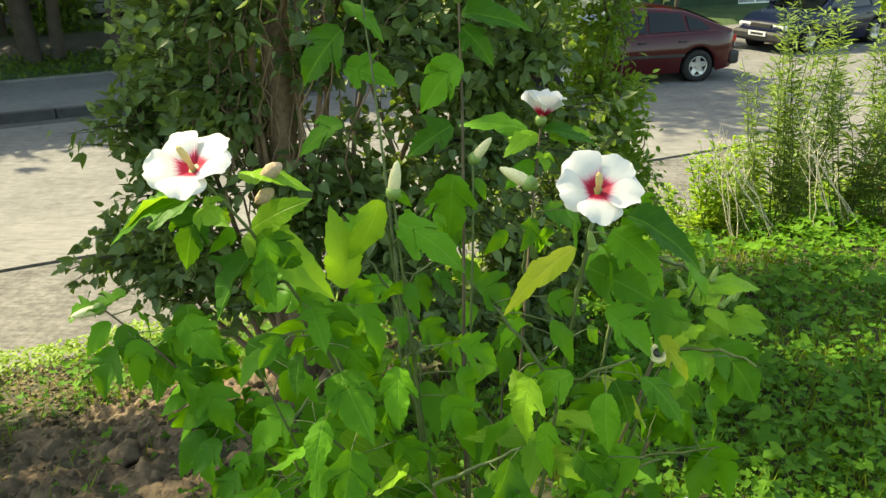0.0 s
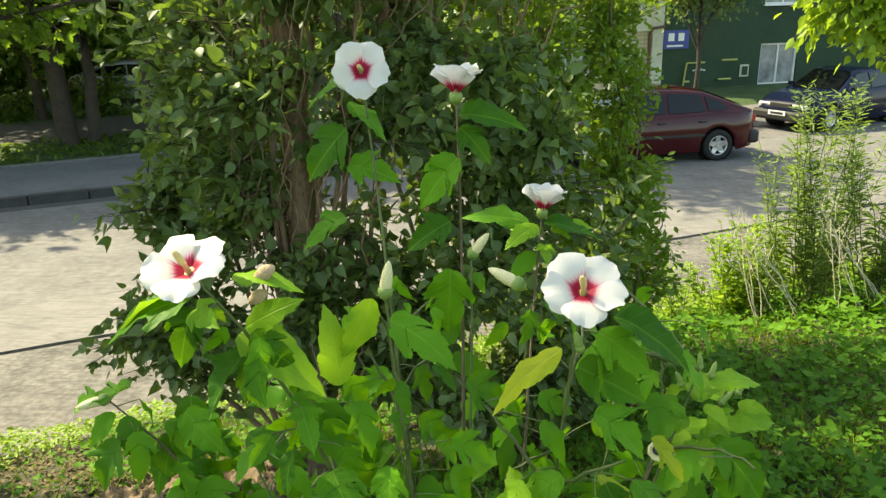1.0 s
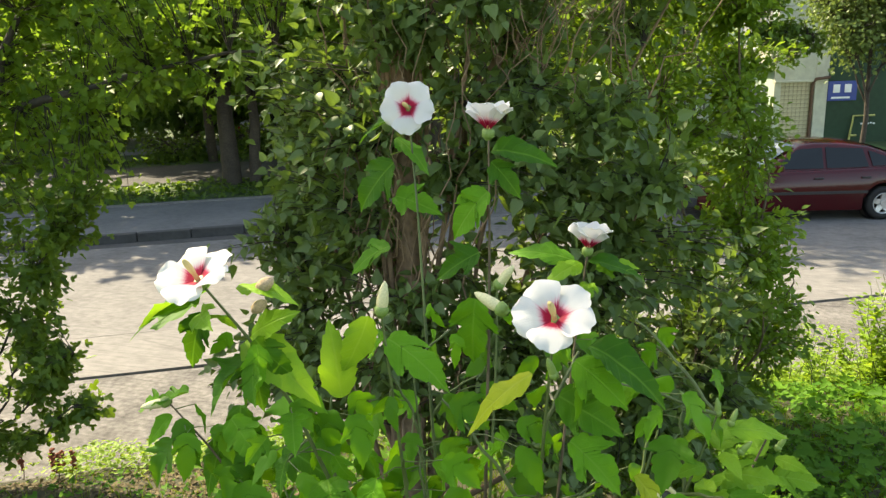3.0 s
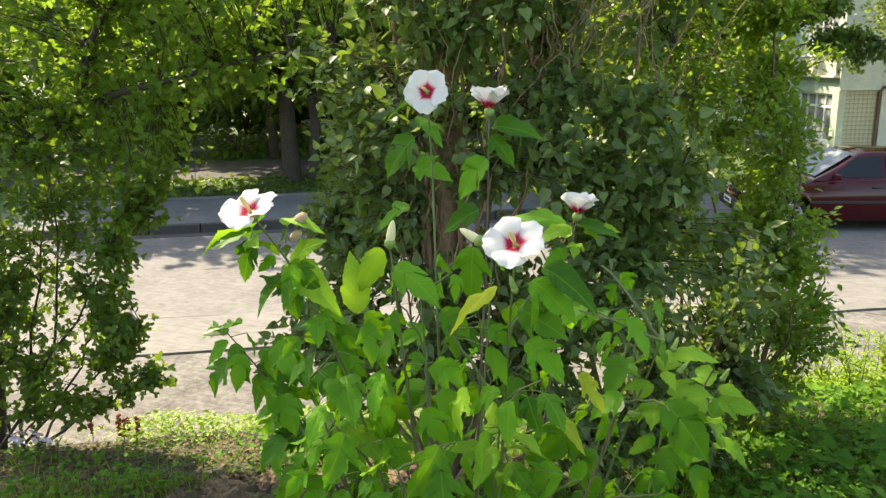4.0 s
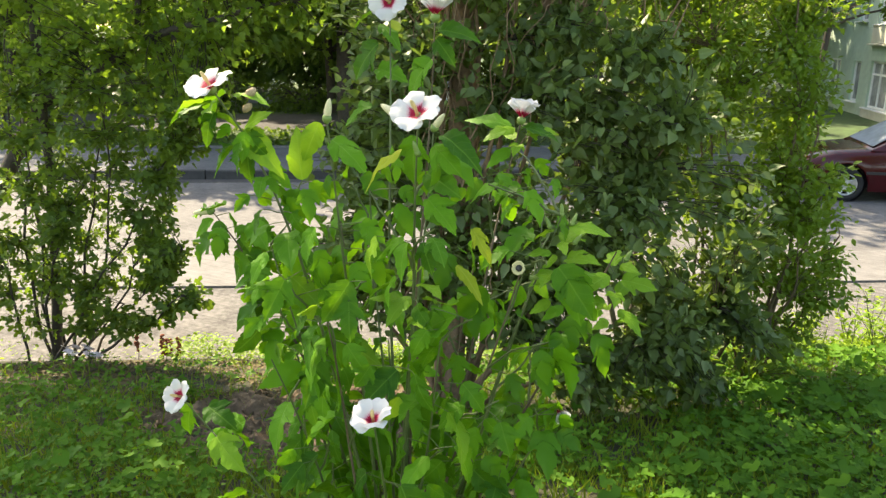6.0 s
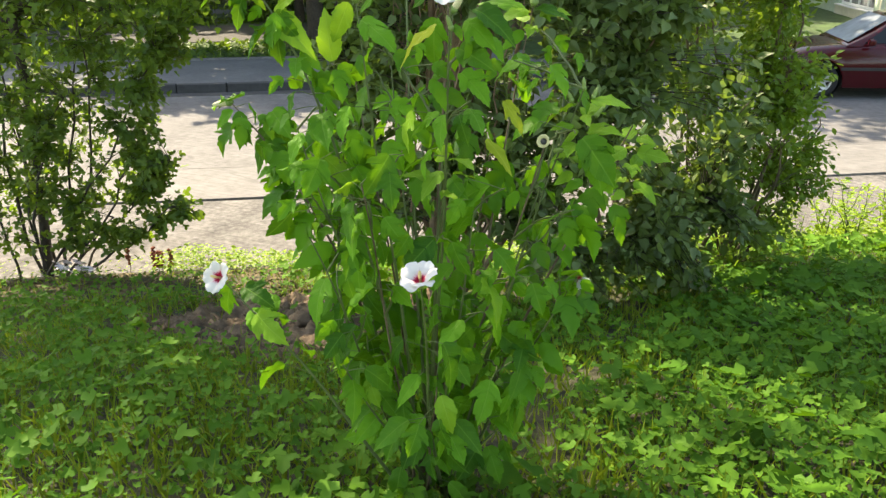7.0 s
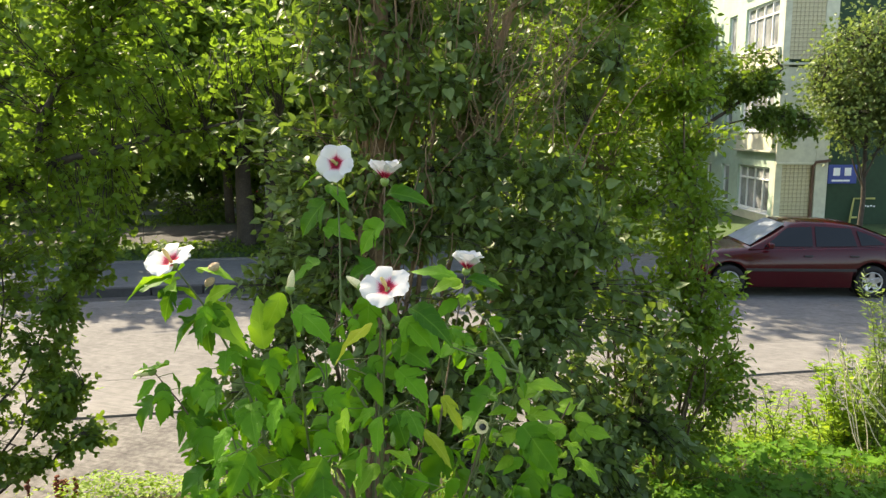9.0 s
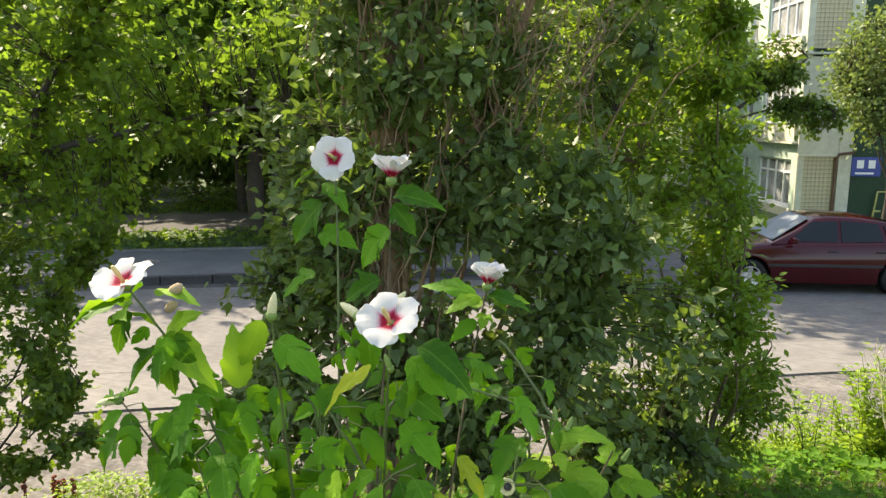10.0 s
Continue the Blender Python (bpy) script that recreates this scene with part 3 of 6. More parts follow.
def edge_tree():
    base = gz(5.7, 7.7)
    st = [curve_path(base, (5.4, 7.8, 3.4), 0.06, 0.035, 0.05, 8, 0, random.Random(3)),
          curve_path((5.5, 7.8, 2.2), (3.9, 8.0, 3.6), 0.025, 0.01, 0.1, 6, 0.06, random.Random(4)),
          curve_path((5.4, 7.8, 3.3), (4.3, 7.7, 4.9), 0.03, 0.01, 0.1, 6, 0.06, random.Random(5)),
          curve_path((5.4, 7.8, 3.3), (6.2, 7.9, 5.2), 0.03, 0.01, 0.1, 6, 0.06, random.Random(6))]
    return plant("edge_tree", base, st, [((4.5, 7.9, 3.2), (1.0, 0.7, 0.9), 110), ((5.6, 7.8, 3.4), (1.2, 0.9, 1.5), 210), ((4.9, 7.9, 4.9), (1.5, 0.9, 0.9), 130)],
                 "bright_leaf", "oval", (0.12, 0.19), 10, "young tree with drooping yellow-green leaves at the lawn's edge", "tree", "bark", 36, 0.004, 0.9, up=0.7, spread=0.14)


def far_tree(x, y, h, r, seed, trunk=0.16, low=0.28, count=300, size=(0.22, 0.42), lean=0.0, mat="far_leaf", label="tall broad-leaved tree in full summer leaf", z=None):
    z0 = (0.1 if z is None else z)
    base = (x, y, z0 - 0.05)
    rr = random.Random(seed)
    top = Vector((x + lean, y, h * 0.8))
    st = [curve_path(base, top, trunk, trunk * 0.3, 0.04, 9, 0, rr)]
    for k in range(7):
        f = rr.uniform(0.3, 0.85)
        a = Vector(base).lerp(top, f)
        g = rr.uniform(0, 6.283)
        st.append(curve_path(a, a + Vector((math.cos(g) * r * 0.7, math.sin(g) * r * 0.7, rr.uniform(0.3, 0.5) * h * (1 - f) + 0.4)), trunk * 0.45 * (1.1 - f), 0.02, 0.12, 6, 0.04, rr))
    c, hh = h * (low + 1) / 2, h * (1 - low) / 2
    blobs = [((x + lean * 0.6, y, c), (r, r, hh), count)]
    for k in range(4):
        g = rr.uniform(0, 6.283)
        blobs.append(((x + lean * 0.6 + math.cos(g) * r * 0.6, y + math.sin(g) * r * 0.6, c + rr.uniform(-0.5, 0.5) * hh), (r * 0.6, r * 0.6, hh * 0.5), count // 5))
    return plant("far_tree", base, st, blobs, mat, "spray", size, 9, label, "tree", "bark_dark", seed, 0.012, 0.5, group="trees beyond the road", spread=0.5, twig_n=4, stem_name="limb", sides=7)


lilac_tree()
arching_shrub()
shade_shrub()
loose_bush()
maple_tree()
edge_tree()
# the row beyond the pavement, then the wood behind it
far_tree(-13.75, 12.85, 8.2, 3.2, 101, 0.17, 0.26, 460)
far_tree(-10.85, 15.36, 8.8, 3.0, 102, 0.27, 0.33, 330)
far_tree(-10.25, 15.5, 8.4, 2.8, 103, 0.17, 0.34, 260)
far_tree(-14.2, 19.5, 10.5, 3.4, 109, 0.17, 0.16, 460)
far_tree(-22.5, 13.5, 10.5, 3.6, 104, 0.17, 0.24)
far_tree(-6.5, 19.5, 9.5, 3.2, 105, 0.2, 0.22)
# hidden behind the vine-hung tree, added to shade the road by the red car
far_tree(-4.2, 16.4, 11.5, 3.4, 106, 0.17, 0.3, 420)
far_tree(-8.4, 14.9, 7.6, 2.7, 107, 0.15, 0.32, 380)
for k, (x, y, h, r) in enumerate([(-30, 18, 13, 5), (-25, 24, 13, 5), (-18, 27, 13, 5), (-11, 30, 13, 5), (-4, 33, 13, 5), (-36, 30, 16, 7), (-24, 38, 16, 7), (-12, 42, 16, 7), (-34, 10, 13, 5), (-46, 20, 16, 7)]):
    far_tree(x, y, h, r, 130 + k, 0.3, 0.07, 330, (0.5, 0.9))
for k in range(9):
    p = uv(32.0 + 1.5 * math.sin(k * 2.1), -19 + k * 2.9)
    far_tree(p.x, p.y, 2.6 + 0.8 * math.sin(k * 1.7), 1.9, 160 + k, 0.05, 0.08, 90, (0.22, 0.4), mat="bush_leaf" if k % 3 else "far_leaf", label="spreading shrub under the far trees")
for k in range(6):
    p = uv(24.2 + 0.3 * math.sin(k * 1.9), -14.5 + k * 2.6)
    far_tree(p.x, p.y, 1.1 + 0.3 * math.sin(k * 2.7), 1.1, 180 + k, 0.03, 0.1, 60, (0.12, 0.22), mat="bush_leaf", label="low dark bush on the shady verge")
rng_v = np.random.default_rng(9)
PV = [uv(16.2 + 2.9 * rng_v.uniform() if k % 5 else 23.4 + 1.6 * rng_v.uniform(), rng_v.uniform(-16, 3), rng_v.uniform(0.12, 0.22)) for k in range(4200)]
me = scatter_leaves("verge_plants", "spray", PV, rng_v.normal(size=(4200, 3)) + (0, 0, 0.5), rng_v.normal(size=(4200, 3)) * 0.5 + (0, 0, 1), rng_v.uniform(0.08, 0.2, 4200))
tagged(part_mesh("verge_plants", me, M["bush_leaf"]), "rough grass and low plants under the far trees", "grass", kind="stuff")


# ---------------- cars ----------------
M["tyre"] = plain("tyre_rubber", (0.012, 0.012, 0.013), 0.85, vary=0.3, scale=30)
M["alloy"] = plain("alloy_rim", (0.55, 0.55, 0.54), 0.35, 0.7, vary=0.15, scale=20)
M["car_glass"] = plain("dark_car_glass", (0.004, 0.005, 0.006), 0.03, 0, 0.4)
# pale base colour stands for bright sky mirrored in the red car's windscreen
M["windscreen"] = plain("sky_tinted_windscreen", (0.26, 0.29, 0.33), 0.12, 0, 0.5, vary=0.3, scale=4)
M["trim_black"] = plain("black_plastic", (0.02, 0.02, 0.021), 0.55, vary=0.2, scale=20)
M["lamp_clear"] = plain("clear_lamp", (0.75, 0.76, 0.78), 0.12, 0.3, 0.8)
M["lamp_red"] = plain("red_lamp", (0.45, 0.02, 0.015), 0.15, 0, 0.7)
M["plate"] = plain("plate_white", (0.7, 0.7, 0.68), 0.4)
M["ink"] = plain("dark_ink", (0.03, 0.03, 0.035), 0.5)


def lathe(profile, seg=28):
    """A turned shape about the y axis: profile of (radius, y)."""
    bm = bmesh.new()
    rows = [[bm.verts.new((r * math.cos(a * 6.28318 / seg), y, r * math.sin(a * 6.28318 / seg))) for a in range(seg)] for r, y in profile]
    for a, b in zip(rows, rows[1:]):
        for i in range(seg):
            bm.faces.new((a[i], a[(i + 1) % seg], b[(i + 1) % seg], b[i]))
    bmesh.ops.recalc_face_normals(bm, faces=bm.faces)
    for f in bm.faces:
        f.smooth = True
    return bm


def spoked_rim(R):
    bm = lathe([(R * 0.64, 0.04), (R * 0.635, 0.094), (R * 0.585, 0.097), (R * 0.565, 0.05), (R * 0.56, 0.0)])
    for k in range(5):
        a = k * 1.25664 + 0.3
        m = Matrix.Rotation(-a, 4, "Y")
        pts = [(0.0, 0.045), (R * 0.28, 0.055), (R * 0.575, 0.04), (R * 0.575, -0.04), (R * 0.28, -0.055), (0.0, -0.045)]
        f = [bm.verts.new(m @ Vector((px, 0.088 - 0.02 * (px < R * 0.3), pz))) for px, pz in pts]
        b = [bm.verts.new(m @ Vector((px, 0.05, pz))) for px, pz in pts]
        bm.faces.new(f)
        for i in range(6):
            bm.faces.new((f[i], b[i], b[(i + 1) % 6], f[(i + 1) % 6]))
    hub = [bm.verts.new((R * 0.17 * math.cos(i * 0.5236), 0.094, R * 0.17 * math.sin(i * 0.5236))) for i in range(12)]
    hb = [bm.verts.new((R * 0.19 * math.cos(i * 0.5236), 0.05, R * 0.19 * math.sin(i * 0.5236))) for i in range(12)]
    bm.faces.new(hub)
    for i in range(12):
        bm.faces.new((hub[i], hb[i], hb[(i + 1) % 12], hub[(i + 1) % 12]))
    return bm


def car(label, paint, m, screen="car_glass"):
    """A liftback car, nose to +x, standing on z = 0."""
    top = tagged(new("car"), label, "car", "parked cars")
    top.matrix_world = m
    R, axles = 0.30, (1.30, -1.30)
    xs = sorted({round(v, 3) for v in list(np.linspace(-2.14, 2.14, 40)) + [a + d for a in axles for d in (-0.37, -0.34, -0.28, -0.2, -0.1, 0, 0.1, 0.2, 0.28, 0.34, 0.37)]})

    def tab(x, pts):
        return float(np.interp(x, [p[0] for p in pts], [p[1] for p in pts]))

    W = [(-2.14, 0.62), (-2.05, 0.74), (-1.8, 0.81), (-1, 0.85), (1, 0.85), (1.7, 0.81), (2.02, 0.70), (2.14, 0.52)]
    TOP = [(-2.14, 0.80), (-2.08, 0.93), (-1.9, 0.97), (-1.2, 0.95), (0.9, 0.90), (1.5, 0.84), (2.0, 0.70), (2.08, 0.62), (2.14, 0.5)]
    bm = bmesh.new()
    rows = []
    for x in xs:
        w, zt = tab(x, W), tab(x, TOP)
        low = 0.19 + 0.06 * max(0, abs(x) - 1.7) / 0.4
        arch = low
        for a in axles:
            d = abs(x - a)
            if d < 0.37:
                arch = max(arch, R + math.sqrt(max(0, 0.36 ** 2 - d * d)) - 0.0)
        zm = max(0.56 * zt + 0.05, arch + 0.03)
        zs = max(zt - 0.07, zm + 0.02)
        half = [(w * 0.96, arch), (w * 1.0, max(arch + 0.015, min(0.42, zm - 0.01))), (w, zm), (w * 0.965, zs), (w * 0.9, zt), (w * 0.5, zt + 0.02), (0, zt + 0.028)]
        rows.append([bm.verts.new((x, y, z)) for y, z in half] + [bm.verts.new((x, -y, z)) for y, z in half[-2::-1]])
    for a, b in zip(rows, rows[1:]):
        for i in range(len(a) - 1):
            bm.faces.new((a[i], b[i], b[i + 1], a[i + 1]))
    bm.faces.new(rows[0])
    bm.faces.new(rows[-1])
    bmesh.ops.recalc_face_normals(bm, faces=bm.faces)
    for f in bm.faces:
        f.smooth = len(f.verts) == 4
    body = part("body", bm, paint, top)
    # cabin
    CX = [(-1.95, 0.97, 0.0), (-1.5, 1.16, 0.19), (-1.05, 1.33, 0.36), (-0.6, 1.385, 0.42), (-0.1, 1.40, 0.43), (0.15, 1.37, 0.41), (0.5, 1.15, 0.22), (0.95, 0.915, 0.0)]
    bm = bmesh.new()
    rows = []
    for x, zr, hgt in CX:
        zb = 0.92
        wb, wr = 0.775, 0.775 - 0.20 * hgt / 0.43
        rows.append([bm.verts.new(v) for v in ((x, wb, zb - 0.03), (x, wr + 0.02, max(zr - 0.06, zb - 0.02)), (x, wr - 0.06, zr - 0.012), (x, 0, zr + 0.012), (x, -wr + 0.06, zr - 0.012), (x, -wr - 0.02, max(zr - 0.06, zb - 0.02)), (x, -wb, zb - 0.03))])
    for a, b in zip(rows, rows[1:]):
        for i in range(6):
            bm.faces.new((a[i], b[i], b[i + 1], a[i + 1]))
    bmesh.ops.recalc_face_normals(bm, faces=bm.faces)
    for f in bm.faces:
        f.smooth = True
    part("cabin", bm, paint, top)

    def pane(name, pts, th=0.006, glass="car_glass"):
        b2 = bmesh.new()
        vs = [b2.verts.new(p) for p in pts]
        b2.faces.new(vs)
        r = bmesh.ops.extrude_face_region(b2, geom=list(b2.faces))
        nrm = (Vector(pts[1]) - Vector(pts[0])).cross(Vector(pts[2]) - Vector(pts[1])).normalized()
        if nrm.dot(Vector(pts[0]) - Vector((-0.3, 0, 1.0))) < 0:
            nrm = -nrm
        bmesh.ops.translate(b2, vec=nrm * th, verts=[v for v in r["geom"] if isinstance(v, bmesh.types.BMVert)])
        bmesh.ops.recalc_face_normals(b2, faces=b2.faces)
        return part(name, b2, M[glass], top, "dark glossy glass" if glass == "car_glass" else "windscreen paled by a painted sky reflection")

    for s in (1, -1):
        def side(x, z):
            zr = tab(x, [(c[0], c[1]) for c in CX])
            hgt = tab(x, [(c[0], c[2]) for c in CX])
            wr = 0.775 - 0.20 * hgt / 0.43 + 0.02
            f = (z - 0.89) / max(0.02, zr - 0.06 - 0.89)
            return (x, s * (0.775 + (wr - 0.775) * min(1, f) + 0.008), z)
        pane("side_window", [side(0.66, 0.945), side(-0.22, 0.945), side(-0.22, 1.30), side(0.22, 1.28)])
        pane("side_window", [side(-0.28, 0.945), side(-1.02, 0.955), side(-0.93, 1.27), side(-0.28, 1.305)])
        pane("quarter_window", [side(-1.09, 0.965), side(-1.52, 0.985), side(-1.30, 1.14), side(-1.03, 1.235)])
        bm = box_bm((0.11, 0.16, 0.11), (0.6, s * 0.90, 0.98), 0.03)
        part("door_mirror", bm, paint, top)
        bm = box_bm((2.0, 0.014, 0.05), (0.0, s * 0.856, 0.52), 0.005)
        part("side_moulding", bm, M["trim_black"], top)
        for hx in (-0.12, -0.95):
            part("door_handle", box_bm((0.16, 0.02, 0.03), (hx, s * 0.853, 0.78), 0.006), M["trim_black"], top)
        part("headlight", box_bm((0.16, 0.36, 0.13), (1.99, s * 0.50, 0.60), 0.03), M["lamp_clear"], top)
        part("tail_light", box_bm((0.10, 0.30, 0.14), (-2.07, s * 0.56, 0.78), 0.02), M["lamp_red"], top)
        for a in axles:
            t = part("wheel", lathe([(R * 0.62, -0.09), (R * 0.9, -0.1), (R * 0.985, -0.07), (R, 0), (R * 0.985, 0.07), (R * 0.9, 0.1), (R * 0.64, 0.095), (R * 0.62, 0.04)]), M["tyre"], top, "black rubber tyre")
            t.matrix_local = Matrix.Translation((a, s * 0.755, R)) @ Matrix.Rotation(0 if s > 0 else math.pi, 4, "Z")
            part("rim", spoked_rim(R), M["alloy"], t, "five-spoked silver alloy rim")
            liner = lathe([(0.05, -0.12), (0.345, -0.12), (0.345, 0.07)], 20)
            part("wheel_arch", liner, M["trim_black"], top).matrix_local = Matrix.Translation((a, s * 0.72, R)) @ Matrix.Rotation(0 if s > 0 else math.pi, 4, "Z")
    pane("windscreen", [(0.90, -0.66, 0.955), (0.90, 0.66, 0.955), (0.24, 0.52, 1.345), (0.24, -0.52, 1.345)], 0.006, screen)
    pane("rear_window", [(-1.83, -0.62, 1.035), (-1.83, 0.62, 1.035), (-1.13, 0.5, 1.31), (-1.13, -0.5, 1.31)])
    part("front_bumper", box_bm((0.22, 1.5, 0.24), (2.08, 0, 0.38), 0.06), M["trim_black"], top)
    part("rear_bumper", box_bm((0.22, 1.56, 0.26), (-2.09, 0, 0.42), 0.06), M["trim_black"], top)
    part("grille", box_bm((0.06, 0.6, 0.10), (2.085, 0, 0.62), 0.01), M["trim_black"], top)
    part("underbody", box_bm((3.9, 1.4, 0.16), (0, 0, 0.30), 0.03), M["trim_black"], top)
    for e in (1, -1):
        pl = part("number_plate", box_bm((0.012, 0.5, 0.11), (e * 2.205, 0, 0.44), 0.004), M["plate"], top)
        part("plate_bar", box_bm((0.004, 0.36, 0.055), (e * 2.214, 0, 0.44)), M["ink"], pl)
    return top


M["paint_red"] = plain("dark_red_paint", (0.05, 0.002, 0.004), 0.2, 0, 0.3, 0.3, vary=0.15, scale=3)
M["paint_blue"] = plain("dark_blue_paint", (0.004, 0.007, 0.024), 0.25, 0, 0.2, 0.1, vary=0.15, scale=3)
M["paint_grey"] = plain("grey_paint", (0.22, 0.23, 0.24), 0.3, 0.2, 0.5, 0.6, vary=0.12, scale=3)
car("dark red liftback car with silver alloy wheels parked side-on", M["paint_red"], Matrix.Translation((2.735, 14.17, 0.004)) @ Matrix.Rotation(radians(195.7), 4, "Z") @ Matrix.Scale(1.055, 4), "windscreen")
car("dark blue car parked before the green apartment wall", M["paint_blue"], Matrix.Translation((8.3, 18.6, 0.004)) @ Matrix.Rotation(radians(215), 4, "Z"))


# ---------------- apartment building ----------------
M["tile_green"] = plain("pale_green_facade", (0.42, 0.53, 0.42), 0.8, vary=0.12, scale=5, bump=0.25, bscale=90)
car("silver-grey car standing in the sun beyond the trees", M["paint_grey"], Matrix.Translation((-13.4, 23.9, 0.154)) @ Matrix.Rotation(radians(29), 4, "Z"))

M["wall_green"] = plain("dark_green_paint", (0.022, 0.052, 0.026), 0.85, vary=0.2, scale=6, bump=0.3, bscale=60)
M["cream"] = plain("cream_render", (0.55, 0.54, 0.43), 0.85, vary=0.15, scale=6, bump=0.3, bscale=70)
M["tile_sand"] = plain("sand_tile", (0.48, 0.42, 0.28), 0.6, vary=0.2, scale=9)
M["grout"] = plain("dark_grout", (0.12, 0.11, 0.09), 0.9, vary=0.2, scale=20)
M["white_frame"] = plain("white_window_frame", (0.78, 0.79, 0.78), 0.45, vary=0.05, scale=9)
# pale base stands for curtains and for the sky mirrored in the glass
M["pane"] = plain("curtain_and_sky_pane", (0.30, 0.31, 0.31), 0.08, 0, 0.8, vary=0.5, scale=3)
M["roofing"] = plain("roofing_felt", (0.08, 0.08, 0.085), 0.9, vary=0.2, scale=8)
M["pipe_yellow"] = plain("yellow_gas_pipe", (0.42, 0.40, 0.12), 0.5, vary=0.15, scale=12)
M["sign_blue"] = plain("blue_enamel", (0.012, 0.045, 0.26), 0.35, vary=0.1, scale=12)
M["rust"] = plain("brown_downpipe", (0.13, 0.07, 0.045), 0.7, vary=0.3, scale=20)

BA = math.atan2(0.324, 0.946)
BM = Matrix.Translation((3.28, 24.67, -0.05)) @ Matrix.Rotation(BA, 4, "Z")     # x along the green wall, y along the pale one
STOREY, SILL0 = 2.75, 0.5


def wall_with_holes(length, height, holes, thick=0.35):
    """A wall in the xz plane, outer face at y = 0, with openings (x0, x1, z0, z1) right through."""
    X = sorted({0, length, *[h[0] for h in holes], *[h[1] for h in holes]})
    Z = sorted({0, height, *[h[2] for h in holes], *[h[3] for h in holes]})

    def solid(i, k):
        if not (0 <= i < len(X) - 1 and 0 <= k < len(Z) - 1):
            return False
        cx, cz = (X[i] + X[i + 1]) / 2, (Z[k] + Z[k + 1]) / 2
        return not any(h[0] < cx < h[1] and h[2] < cz < h[3] for h in holes)

    bm = bmesh.new()
    cache = {}

    def vert(x, y, z):
        if (x, y, z) not in cache:
            cache[(x, y, z)] = bm.verts.new((x, y, z))
        return cache[(x, y, z)]

    for i in range(len(X) - 1):
        for k in range(len(Z) - 1):
            if not solid(i, k):
                continue
            x0, x1, z0, z1 = X[i], X[i + 1], Z[k], Z[k + 1]
            bm.faces.new((vert(x0, 0, z0), vert(x1, 0, z0), vert(x1, 0, z1), vert(x0, 0, z1)))
            bm.faces.new((vert(x0, thick, z0), vert(x0, thick, z1), vert(x1, thick, z1), vert(x1, thick, z0)))
            for di, dk, a, b in ((-1, 0, (x0, z0), (x0, z1)), (1, 0, (x1, z1), (x1, z0)), (0, -1, (x1, z0), (x0, z0)), (0, 1, (x0, z1), (x1, z1))):
                if not solid(i + di, k + dk):
                    bm.faces.new((vert(a[0], 0, a[1]), vert(b[0], 0, b[1]), vert(b[0], thick, b[1]), vert(a[0], thick, a[1])))
    bmesh.ops.recalc_face_normals(bm, faces=bm.faces)
    return bm


def window(parent, w, h, m, mullions=2, transom=False, y=0.12):
    """A window in the opening at the local origin (its lower left corner), in the xz plane."""
    f = 0.07
    cuts = [0.0] + [w * k / mullions for k in range(1, mullions)] + [w]
    lights = []
    for k in range(mullions):
        x0, x1 = cuts[k] + (f if k == 0 else f * 0.4), cuts[k + 1] - (f if k == mullions - 1 else f * 0.4)
        if transom:
            lights += [(x0, x1, f, h * 0.70), (x0, x1, h * 0.74, h - f)]
        else:
            lights.append((x0, x1, f, h - f))
    bm = wall_with_holes(w, h, lights, 0.08)
    bmesh.ops.translate(bm, vec=(0, y - 0.04, 0), verts=bm.verts)
    fr = part("window", bm, M["white_frame"], parent, "white plastic window frame")
    fr.matrix_local = m
    part("pane", box_bm((w - f, 0.012, h - f), (w / 2, y + 0.015, h / 2)), M["pane"], fr)
    part("sill", box_bm((w + 0.16, 0.22, 0.04), (w / 2, -0.03, -0.02), 0.008), M["white_frame"], fr)
    return fr


